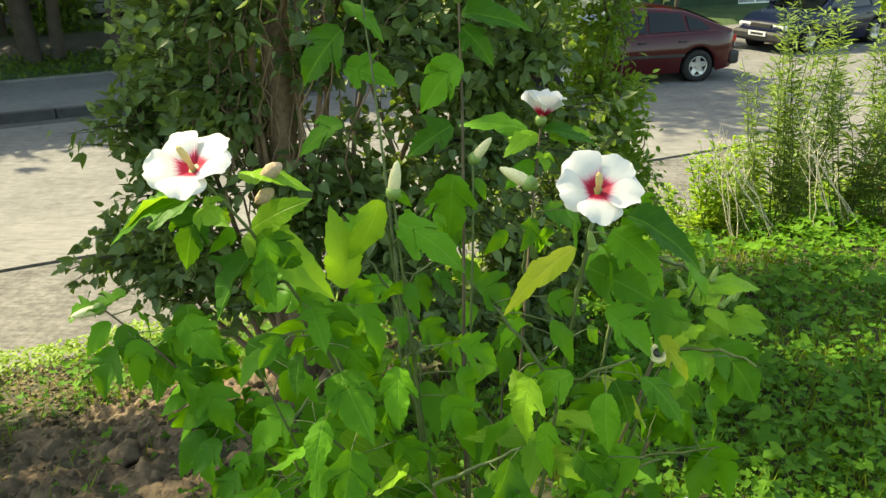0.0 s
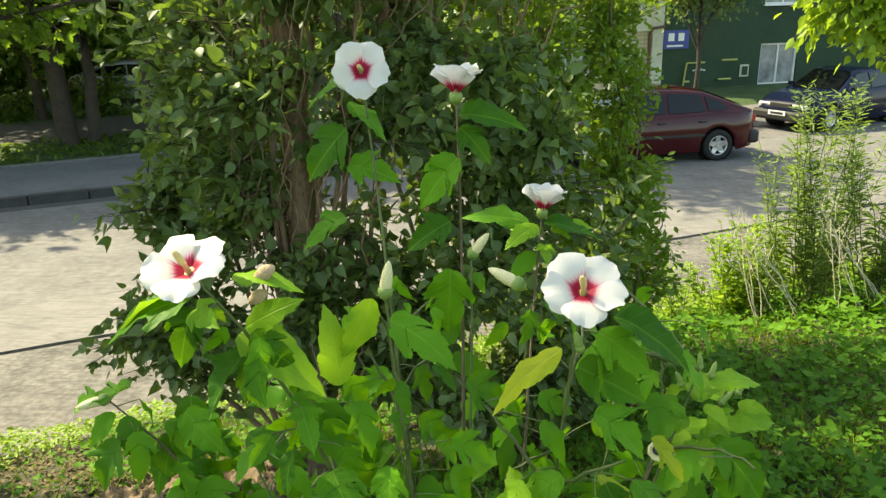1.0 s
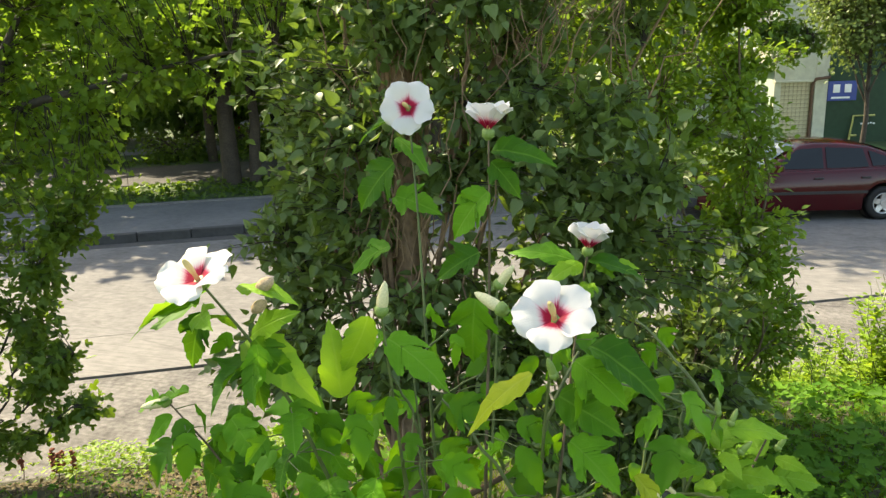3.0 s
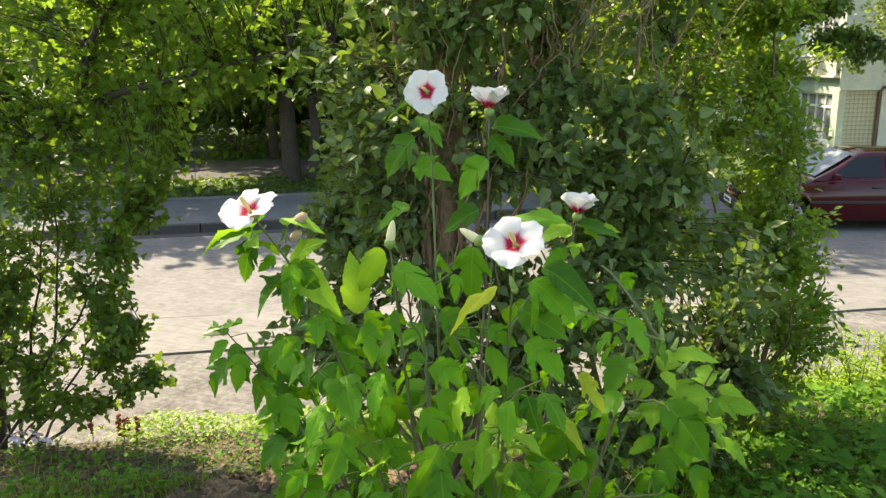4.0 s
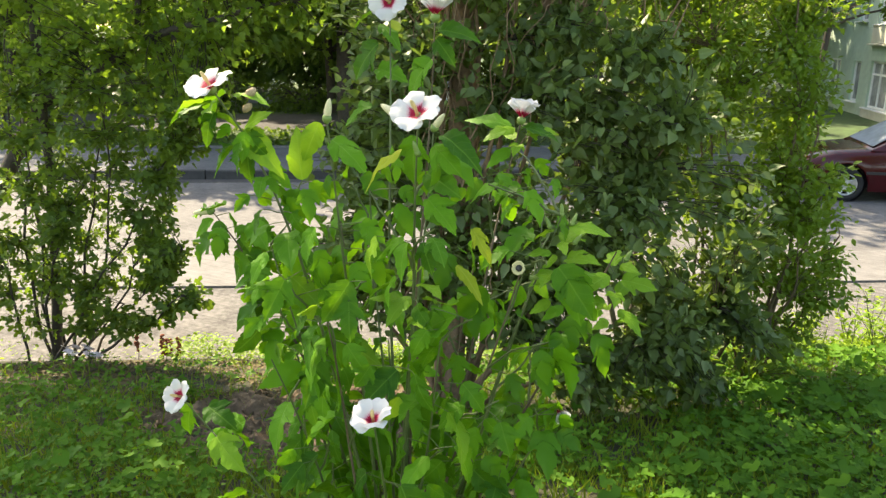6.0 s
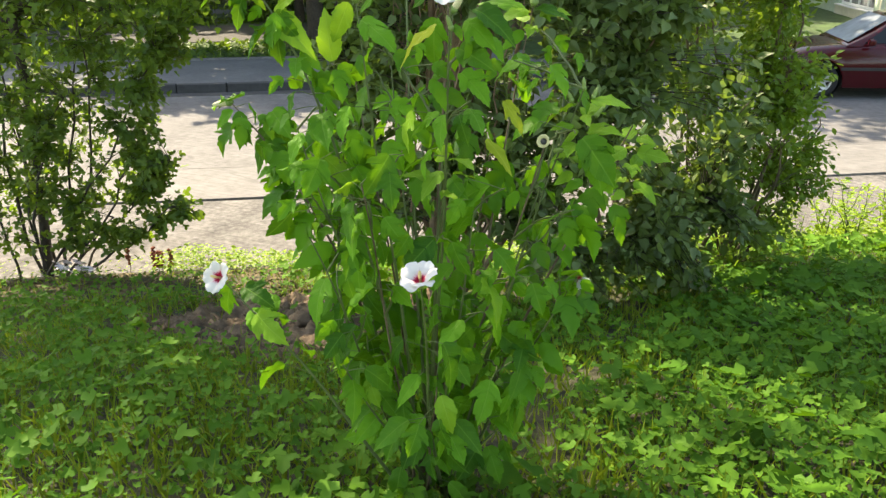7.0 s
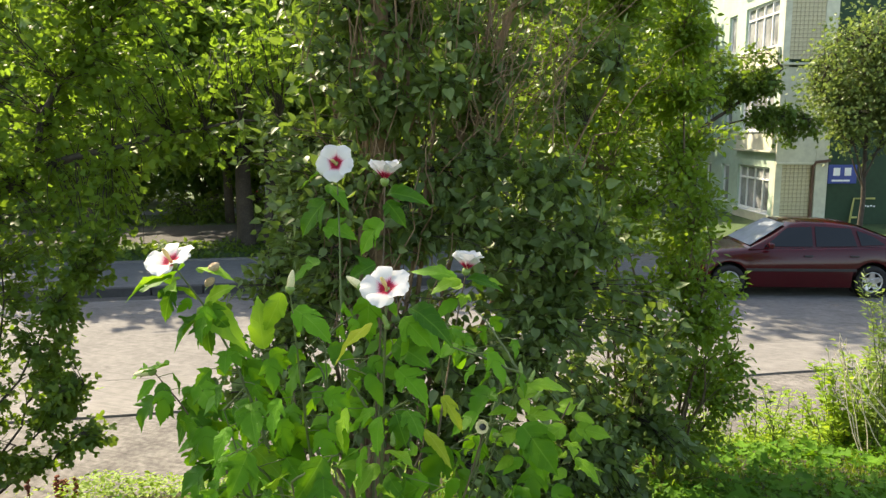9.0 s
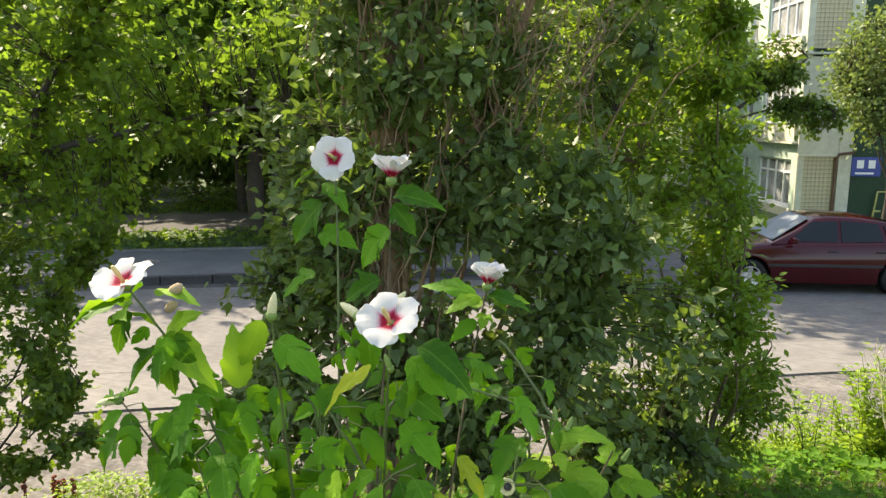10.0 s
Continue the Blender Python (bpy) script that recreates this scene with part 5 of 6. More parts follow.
def bud(parent, at, way, size, white=True):
    b = part("bud", turned([(0.10, 0), (0.17, 0.15), (0.19, 0.4), (0.16, 0.7), (0.09, 0.95), (0.02, 1.05)], 10, 0.06), M["bud_white" if white else "bud_green"], parent, "furled cream bud" if white else "green bud")
    b.matrix_local = facing(at, way, size)
    calyx(b, Matrix.Translation((0, 0, 0.12)) @ Matrix.Scale(0.85, 4))
    return b


def hibiscus():
    base = Vector(gz(0.357, -1.35))
    top = thing("hibiscus", base, "leafy hibiscus shrub with white crimson-eyed flowers", "shrub")
    rr, rng = random.Random(41), np.random.default_rng(41)
    heads = {"a": (0.126, -0.963, 3.182), "b": (0.309, -1.056, 3.149), "c": (0.027, -1.544, 2.997), "d": (0.50, -1.50, 2.961), "e": (0.463, -0.843, 2.886),
             "bud1": (0.244, -1.436, 2.93), "bud2": (0.336, -1.116, 2.88), "caps": (0.642, -1.286, 2.613), "low": (0.529, -1.728, 2.427), "lowl": (-0.117, -1.573, 2.255),
             "leftbud": (-0.345, -1.18, 2.61), "greens": (0.71, -1.23, 2.73), "green2": (0.45, -1.42, 2.62), "right": (0.80, -1.08, 2.62), "lowr": (0.72, -1.22, 2.26)}
    sub = [(-0.23, -1.14, 2.52), (0.03, -1.1, 2.7), (0.2, -1.2, 2.75), (0.62, -1.05, 2.6), (0.3, -1.55, 2.55), (0.15, -1.55, 2.4), (0.55, -1.5, 2.5), (0.4, -1.0, 2.5), (0.0, -1.35, 2.6), (0.25, -1.6, 2.1), (0.5, -1.6, 2.1), (0.6, -1.2, 2.15), (0.12, -1.25, 2.2)]
    paths = []
    for k, p in enumerate(list(heads.values()) + sub):
        r = random.Random(60 + k)
        foot = base + Vector((r.uniform(-0.05, 0.05), r.uniform(-0.05, 0.05), -0.04))
        out = base.lerp(Vector(p), 0.45) + Vector((0, 0, 0.12 * (p[2] - base.z)))
        out += Vector(((p[0] - base.x) * 0.1, (p[1] - base.y) * 0.1, 0))
        if k in (2, 10):
            out = base + Vector(((p[0] - base.x) * 0.42, (p[1] - base.y) * 0.42, (p[2] - base.z) * 0.80))
        pts = []
        for i in range(9):
            t = i / 8
            q = (1 - t) ** 2 * foot + 2 * t * (1 - t) * out + t * t * Vector(p)
            q += Vector((math.sin(t * 7 + k), math.cos(t * 6 + k), 0)) * 0.008 * (1 - abs(2 * t - 1))
            pts.append((q, (0.0042 if k < 15 else 0.0032) * (1 - t) + 0.0017))
        paths.append(pts)
        V, F = tubes([pts], 7)
        ob = part_mesh("stem", mesh_np("stem", V - np.array(base), F, True), M["stem_brown" if k % 3 == 1 else "stem_green"], top)
    H = {k: Vector(v) - base for k, v in heads.items()}
    flower(top, H["a"], (0.2, -0.93, 0.32), 0.056, 0.97, 3.05)
    flower(top, H["b"], (0.08, -0.02, 1), 0.062, 0.56, 3.05)
    flower(top, H["c"], (-0.06, -0.50, 0.86), 0.055, 0.99, 3.2)
    flower(top, H["d"], (0.04, -0.62, 0.78), 0.054, 0.97, 3.0)
    flower(top, H["e"], (0.18, 0.02, 1), 0.062, 0.54, 3.0)
    flower(top, H["low"], (0.0, -0.32, 0.95), 0.046, 0.78)
    flower(top, H["lowl"], (-0.12, -0.85, 0.45), 0.045, 0.88, 3.0)
    flower(top, H["lowr"], (0.6, -0.3, -0.5), 0.036, 0.4)
    bud(top, H["bud1"], (0.15, 0, 1), 0.045)
    bud(top, H["bud2"], (0.6, -0.1, 0.8), 0.048)
    bud(top, H["leftbud"], (-0.7, -0.3, -0.1), 0.052)
    bud(top, H["d"] + Vector((-0.075, 0.05, -0.01)), (-0.8, 0.2, 0.4), 0.045)
    for dx, dy, dz in ((0, 0, 0), (0.02, 0.01, -0.02), (-0.025, 0, -0.03), (0.035, -0.01, -0.055), (-0.04, 0.02, 0.0)):
        bud(top, H["greens"] + Vector((dx, dy, dz)), (dx * 20, dy * 20, 1), 0.026, False)
    for key, w in (("green2", (0, 0, 1)), ("right", (0.5, 0, 1)), ("caps", (0.6, -0.3, 0.2))):
        bud(top, H[key] + Vector((0.02, 0.01, -0.02)), w, 0.028, False)
    bud(top, H["d"] + Vector((0.0, 0.0, -0.075)), (-0.3, -0.2, 1), 0.028, False)
    w = part("spent_bloom", turned([(0.05, 0), (0.3, 0.1), (0.42, 0.3), (0.46, 0.5), (0.36, 0.52), (0.22, 0.3)], 9, 0.1), M["bud_white"], top, "withered cream bloom")
    w.matrix_local = facing(H["caps"], (-0.15, -0.9, 0.4), 0.036)
    # dark lump in place of a bumblebee sitting in the bloom
    part("heart", turned([(0.22, 0.28), (0.2, 0.42), (0.08, 0.5)], 8), M["ink"], w)
    for dx, dz, s in ((0.07, 0.0, 0.034), (0.06, -0.03, 0.03)):
        w = part("wilted_bloom", turned([(0.1, 0), (0.24, 0.25), (0.3, 0.5), (0.22, 0.8), (0.1, 0.95)], 8, 0.2), M["wilted"], top, "brown shrivelled bloom")
        w.matrix_local = facing(H["c"] + Vector((dx, 0.03, dz - 0.02)), (0.7, -0.3, 0.6), s)
    # leaves, a few known ones first: place, tip direction, length
    made, specs, stalks = [], [], []

    def leaf(at, tip, size, tone="", up=None, shape=None):
        made.append(Vector(at))
        z = Vector(up or (rr.gauss(0, 0.55), rr.gauss(-0.45, 0.45), 0.8))
        specs.append((Vector(at), Vector(tip).normalized(), size, tone, z, rr.randrange(12) if shape is None else shape))

    def set_leaf(at, y, size, tone, z, k):
        me = LEAVES_Y[k % 3] if tone == "yellow" else LEAVES_N[k % 4] if tone == "young" else LEAVES[k]
        x = y.cross(z).normalized()
        z = x.cross(y)
        ob = part_mesh("leaf", me, None, top, "yellowing lobed leaf" if tone == "yellow" else "pale young leaf" if tone == "young" else "")
        ob.matrix_local = Matrix.Translation(Vector(at) - base) @ Matrix((x, y, z)).transposed().to_4x4() @ Matrix.Scale(size, 4)

    front = (0.1, -0.75, 0.65)
    # the yellow ones, then those on the tall flower stems
    leaf((0.476, -1.520, 2.897), (-0.85, -0.25, -0.47), 0.118, "yellow", (0.25, -0.3, 0.92), 0)
    leaf((0.52, -1.50, 2.80), (0.85, -0.2, -0.5), 0.09)
    leaf((0.60, -1.46, 2.74), (0.7, -0.3, -0.6), 0.08, "yellow")
    leaf((0.093, -0.970, 3.077), (-0.72, -0.24, -0.65), 0.126, "", front, 1)
    leaf((0.098, -0.980, 3.012), (0.95, -0.30, -0.12), 0.100, "", front, 2)
    leaf((0.088, -1.000, 2.914), (-0.91, -0.31, -0.27), 0.097, "", (0, -0.4, 0.9), 3)
    leaf((0.100, -0.970, 3.127), (0.88, -0.30, -0.37), 0.095, "", (0, -0.2, 1), 0)
    leaf((0.10, -0.98, 3.16), (-0.95, -0.1, -0.1), 0.085, "", (0, -0.4, 0.9), 4)
    leaf((0.314, -1.060, 3.093), (0.75, -0.40, -0.52), 0.078, "", front, 5)
    leaf((0.312, -1.080, 3.044), (-0.70, -0.30, -0.65), 0.108, "", front, 6)
    leaf((0.299, -1.100, 2.936), (-0.85, -0.35, -0.40), 0.092, "", front, 7)
    leaf((0.304, -1.150, 2.865), (-0.08, -0.25, -0.97), 0.122, "", (0, -0.95, 0.2), 1)
    leaf((0.312, -1.050, 3.111), (0.94, -0.26, 0.20), 0.110, "", (0, -0.5, 0.85), 4)
    leaf((0.437, -0.850, 2.861), (-0.89, -0.17, 0.43), 0.130, "", (0, -0.4, 0.9), 0)
    leaf((0.466, -0.850, 2.862), (0.96, -0.26, 0.10), 0.110, "", (0, -0.3, 0.95), 8)
    leaf((0.072, -1.500, 2.906), (0.70, -0.35, 0.63), 0.085, "young", front, 0)
    leaf((0.061, -1.500, 2.897), (0.93, -0.24, -0.29), 0.126, "young", (0, -0.5, 0.85), 2)
    leaf((0.062, -1.480, 2.876), (0.18, -0.39, -0.90), 0.090, "", front, 2)
    leaf((0.019, -1.530, 2.945), (-0.30, -0.46, -0.84), 0.078, "", front, 3)
    leaf((0.027, -1.550, 2.965), (-0.97, -0.26, -0.03), 0.110, "", (0, -0.2, 1), 5)
    leaf((0.07, -1.52, 2.985), (0.95, 0, 0.15), 0.085, "young", (0, -0.1, 1), 0)
    leaf((0.226, -1.440, 2.926), (-0.23, -0.33, -0.91), 0.095, "young", (0.6, -0.7, 0.2), 0)
    leaf((0.245, -1.420, 2.886), (0.93, -0.28, -0.22), 0.106, "", (0, -0.4, 0.9), 9)
    leaf((0.523, -1.480, 2.902), (0.83, -0.44, -0.35), 0.080, "", front, 10)
    leaf((0.540, -1.480, 2.923), (0.94, -0.32, -0.15), 0.105, "", (0, -0.3, 0.95), 4)
    leaf((0.500, -1.460, 2.842), (0.89, -0.37, -0.25), 0.095, "", front, 11)
    # the arm with the furled bud, and the low side flower
    leaf((-0.30, -1.17, 2.63), (-0.95, -0.2, -0.25), 0.10)
    leaf((-0.20, -1.14, 2.60), (0.1, -0.5, -0.8), 0.12, "", (0, -0.9, 0.4))
    leaf((-0.24, -1.15, 2.52), (-0.4, -0.5, -0.75), 0.125, "", (-0.2, -0.8, 0.5))
    leaf((-0.108, -1.550, 2.225), (-0.33, -0.23, -0.92), 0.10, "", front, 1)
    leaf((-0.105, -1.500, 2.197), (0.95, -0.25, -0.10), 0.105, "", (0, -0.5, 0.85), 2)
    leaf((-0.098, -1.500, 2.130), (0.85, -0.30, -0.40), 0.10, "", front, 3)
    leaf((-0.031, -1.450, 2.150), (-0.84, -0.36, -0.34), 0.09, "", front, 5)
    leaf((0.730, -1.300, 2.635), (0.72, -0.30, -0.60), 0.125, "", front, 6)
    leaf((0.538, -1.400, 2.639), (0.84, -0.30, -0.45), 0.095, "yellow", (0, -0.3, 0.9), 0)
    leaf((0.176, -1.440, 2.795), (0.05, -0.23, 0.97), 0.11, "young", (0.5, -0.8, 0.1), 0)
    leaf((-0.208, -1.200, 2.548), (-0.49, -0.26, -0.83), 0.11, "", front, 9)
    leaf((-0.131, -1.200, 2.484), (-0.42, -0.16, -0.89), 0.125, "", front, 4)
    leaf((-0.071, -1.200, 2.556), (0.92, -0.30, -0.25), 0.115, "", front, 10)
    leaf((-0.185, -1.200, 2.600), (0.75, -0.40, -0.50), 0.105, "", front, 11)
    leaf((0.052, -1.300, 2.434), (-0.42, -0.22, -0.88), 0.12, "", front, 7)
    leaf((-0.114, -1.200, 2.392), (-0.80, -0.28, -0.50), 0.10, "", front, 1)
    leaf((0.74, -1.25, 2.62), (0.35, -0.4, -0.85), 0.125, "", (0.2, -0.9, 0.4))
    # pale young leaves round the bud clusters
    for key, n in (("greens", 13), ("right", 12), ("green2", 6), ("c", 3), ("e", 4)):
        for i in range(n):
            a = i * 2.39996 + n
            d = Vector((math.cos(a), math.sin(a) - 0.3, rr.uniform(-0.4, 0.5)))
            at = Vector(heads[key]) + Vector((d.x * 0.018, d.y * 0.018, -0.025 - 0.014 * i))
            leaf(at, d, rr.uniform(0.05, 0.095), "young", None, (0, 1, 4, 5)[i % 4])
    known = len(specs)
    # side shoots that fill the vase-shaped bush
    shoots = []
    for k in range(74):
        z = 1.78 + 1.10 * (k + 0.5) / 74
        rx = float(np.interp(z, [1.7, 2.0, 2.4, 2.7, 2.9], [0.15, 0.34, 0.50, 0.50, 0.30])) * rr.uniform(0.55, 1.05)
        a = k * 2.39996
        tgt = Vector((0.36 + rx * (0.9 if math.cos(a) > 0 else 0.72) * math.cos(a), -1.28 + 0.62 * rx * math.sin(a), z))
        src = min((q for p in paths for q, _ in p if q.z < tgt.z - 0.06), key=lambda q: (q - tgt).length)
        sh = curve_path(src, tgt, 0.0035, 0.0018, 0.18, 9, 0.05, rr)
        V, F = tubes([sh], 5)
        part_mesh("shoot", mesh_np("shoot", V - np.array(base), F, True), M["stem_green"], top)
        shoots.append(sh)
    for k in range(6000):
        if len(made) >= 660:
            break
        p = shoots[rr.randrange(len(shoots))] if rr.random() < 0.66 else paths[rr.randrange(len(paths))]
        if k < 110:
            p = paths[(10, 2, 15)[k % 3]]
        f = rr.uniform(0.16, 0.99) ** 0.8
        g = f * 8
        i = min(int(g), 7)
        q = p[i][0].lerp(p[i + 1][0], g - i)
        if q.z > 2.90 and rr.random() < 0.8:
            continue
        a = rr.uniform(0, 6.283)
        reach = rr.uniform(0.015, 0.075) * (0.6 if q.z > 2.8 else 1.0)
        d = Vector((math.cos(a), math.sin(a) - 0.2, rr.uniform(-0.1, 0.4)))
        at = q + d * reach
        if min((at - o).length for o in made) < 0.026 or any((at - Vector(heads[o])).length < 0.07 for o in ("caps", "low", "lowl", "bud1")):
            continue
        leaf(at, Vector((d.x, d.y, rr.uniform(-1.7, -0.2))), (0.05 + 0.05 * rr.random()) * float(np.interp(q.z, [2.0, 2.5, 2.9], [1.2, 1.12, 0.8])), "young" if rr.random() < 0.06 else "")
        if reach > 0.03:
            V, F = tubes([curve_path(q, at, 0.0012, 0.0009, 0.12, 4, 0.03, rr)], 4)
            stalks.append((V, F[0]))
    for m_ in (2, 10, 15):
        for j in range(9):
            g = 3.2 + 4.6 * (j + rr.random()) / 9
            i = min(int(g), 7)
            q = paths[m_][i][0].lerp(paths[m_][i + 1][0], g - i)
            a = j * 2.4 + m_
            d = Vector((math.cos(a), math.sin(a) - 0.2, 0.1))
            leaf(q + d * 0.012, (d.x, d.y, rr.uniform(-1.0, -0.2)), rr.uniform(0.07, 0.105))
    first = specs[:known] + specs[-27:]
    specs = specs[:-27]
    rest = sorted(specs[known:], key=lambda c: c[0].y + 0.25 * c[0].z)
    for c in first + rest[:230]:
        set_leaf(*c)
    V, F, n0 = [], [], 0
    for v, f in stalks:
        V.append(v)
        F.append(f + n0)
        n0 += len(v)
    part_mesh("leaf_stalk", mesh_np("leaf_stalk", np.concatenate(V) - np.array(base), [np.concatenate(F)], True), M["stem_green"], top)["kind"] = "stuff"
    inner = rest[230:]
    shapes = []
    for mesh in LEAVES[:4]:
        co = np.array([v.co for v in mesh.vertices])
        quads = [list(f.vertices) for f in mesh.polygons if len(f.vertices) == 4]
        tris = [list(f.vertices) for f in mesh.polygons if len(f.vertices) == 3]
        shapes.append((co, [np.array(q) for q in (quads, tris) if q]))
    for w in range(4):
        some = inner[w::4]
        me = scatter_leaves("inner_foliage", shapes[w], [c[0] - base for c in some], [c[1] for c in some], [c[4] for c in some], [c[2] for c in some], True)
        part_mesh("inner_foliage", me, M["hib_rest"], top)["kind"] = "stuff"
    return top


hibiscus()


# ---------------- lawn, weeds, soil ----------------
def in_bed(x, y):
    return ((x + 1.5) / 0.96) ** 2 + ((y - 0.8) / 1.02) ** 2 + 0.35 * noise.noise(Vector((x * 2.2, y * 2.2, 1))) < 1.0


def lawn_cover():
    """Ground cover: lobed leaves in clumps, grass between them; denser and finer near the path."""
    rng = np.random.default_rng(71)
    n = 270000
    u, v = rng.uniform(-2.6, 4.15, n), rng.uniform(-6.8, 8.2, n)
    x, y = N2.x * u + D2.x * v, N2.y * u + D2.y * v
    P, A, N, S = [], [], [], []
    G, GA, GS = [], [], []
    C, CA, CN, CS = [], [], [], []
    for a, b, w, q in zip(x, y, u, v):
        far = math.hypot(a - 1.0, b + 2.8)
        if far < 0.5 or in_bed(a, b) and rng.uniform() > 0.06:
            continue
        if rng.uniform() > min(1.0, 3.2 / max(far, 1)) ** 1.5 or (a < -5.6):
            continue
        z = lawn_z(a, b)
        clump = noise.noise(Vector((a * 1.1, b * 1.1, 7))) + 0.5 * noise.noise(Vector((a * 3.1, b * 3.1, 2)))
        right = 0.02 if a > 0.9 else -0.25
        g = rng.uniform(0, 6.283)
        sc = 1 + 0.10 * max(0, far - 2.5)
        if 2.2 < w < 3.5 and -5.0 < q < -1.3 and rng.uniform() < 0.72:
            continue
        if w > 3.4 or clump < -0.3 and a < 0.6 and rng.uniform() < 0.6:
            continue
        if rng.uniform() < 0.62 + 0.45 * (clump + right):
            big = rng.uniform() < 0.08
            P.append((a, b, z + rng.uniform(0.015, 0.12) * (1 + 0.6 * max(0, clump)) + 0.04 * big))
            A.append((math.cos(g), math.sin(g), rng.uniform(-0.35, 0.25)))
            N.append((rng.normal() * 0.5, rng.normal() * 0.5, 1))
            S.append((0.016 + 0.040 * rng.uniform() ** 2.0) * (1.8 if big else 1) * sc * (0.9 if a < 0 else 1.1))
        else:
            G.append((a + rng.normal() * 0.02, b + rng.normal() * 0.02, z))
            GA.append((rng.normal() * 0.4, rng.normal() * 0.4, 1))
            GS.append(rng.uniform(0.05, 0.15))
    # the lush sunny fringe along the road
    for _ in range(17000):
        q = rng.uniform(-6.6, 7.6)
        w = 3.97 - (0.55 if q < 0.5 else 0.75) * rng.uniform() ** 1.5
        a, b = N2.x * w + D2.x * q, N2.y * w + D2.y * q
        tuft = 0.55 + 0.6 * noise.noise(Vector((a * 2.0, b * 2.0, 5)))
        if in_bed(a, b) or rng.uniform() > (0.08 if q < -2.6 else 0.2 + tuft * 0.9 if q < 0.5 else 0.5 + tuft * 0.6):
            continue
        g = rng.uniform(0, 6.283)
        C.append((a, b, max(lawn_z(a, b), -0.02) + rng.uniform(0.02, 0.30) * max(0.2, tuft)))
        CA.append((math.cos(g), math.sin(g), rng.uniform(-0.3, 0.7)))
        CN.append((rng.normal() * 0.4, rng.normal() * 0.4, 1))
        CS.append(rng.uniform(0.035, 0.075) * (0.8 if q < 0.5 else 1))
    # fallen leaves and dry grass on the bare strip before the road
    K = []
    while len(K) < 3600:
        w, q = rng.uniform(1.9, 3.6), rng.uniform(-5.2, -1.0)
        a, b = N2.x * w + D2.x * q, N2.y * w + D2.y * q
        if noise.noise(Vector((a * 2.1, b * 2.1, 9))) > rng.uniform(-0.5, 0.3):
            K.append((a, b, lawn_z(a, b) + rng.uniform(0.005, 0.03)))
    n = len(K)
    me = scatter_leaves("leaf_litter", "oval", K, rng.normal(size=(n, 3)) * (1, 1, 0.25), rng.normal(size=(n, 3)) * 0.35 + (0, 0, 1), rng.uniform(0.025, 0.065, n))
    tagged(part_mesh("leaf_litter", me, M["litter"]), "brown fallen leaves on the bare strip by the road", "leaf litter", kind="stuff")
    me = scatter_leaves("ground_cover", "trefoil", P, A, N, S)
    tagged(part_mesh("ground_cover", me, M["clover"]), "low lobed green ground cover over the bank", "ground cover", kind="stuff")
    rngn = rng.normal(size=(len(G), 3))
    me = scatter_leaves("grass", grass_shape(), G, GA, rngn, GS)
    tagged(part_mesh("grass", me, M["grass"]), "short green grass between the ground cover", "grass", kind="stuff")
    me = scatter_leaves("edge_weeds", "oval", C, CA, CN, CS)
    tagged(part_mesh("edge_weeds", me, M["bright_leaf"]), "bright yellow-green low weeds along the road's edge", "weeds", kind="stuff")


def grass_shape():
    v = np.array([(-0.035, 0, 0), (0.035, 0, 0), (0.028, 0.45, 0.03), (-0.028, 0.45, 0.03), (0.0, 1.0, 0.16)])
    return v, [np.array([[0, 1, 2, 3]]), np.array([[3, 2, 4]])]


def clod(seed, r):
    bm = bmesh.new()
    bmesh.ops.create_icosphere(bm, subdivisions=3, radius=r)
    for v in bm.verts:
        p = v.co / r
        k = 1 + 0.5 * noise.noise(p * 1.3 + Vector((seed, 0, 0))) + 0.3 * noise.noise(p * 3.1 + Vector((0, seed, 0))) + 0.15 * noise.noise(p * 7 + Vector((0, 0, seed)))
        v.co = Vector((v.co.x * k, v.co.y * k, v.co.z * k * 0.7))
    for f in bm.faces:
        f.smooth = True
    return bm


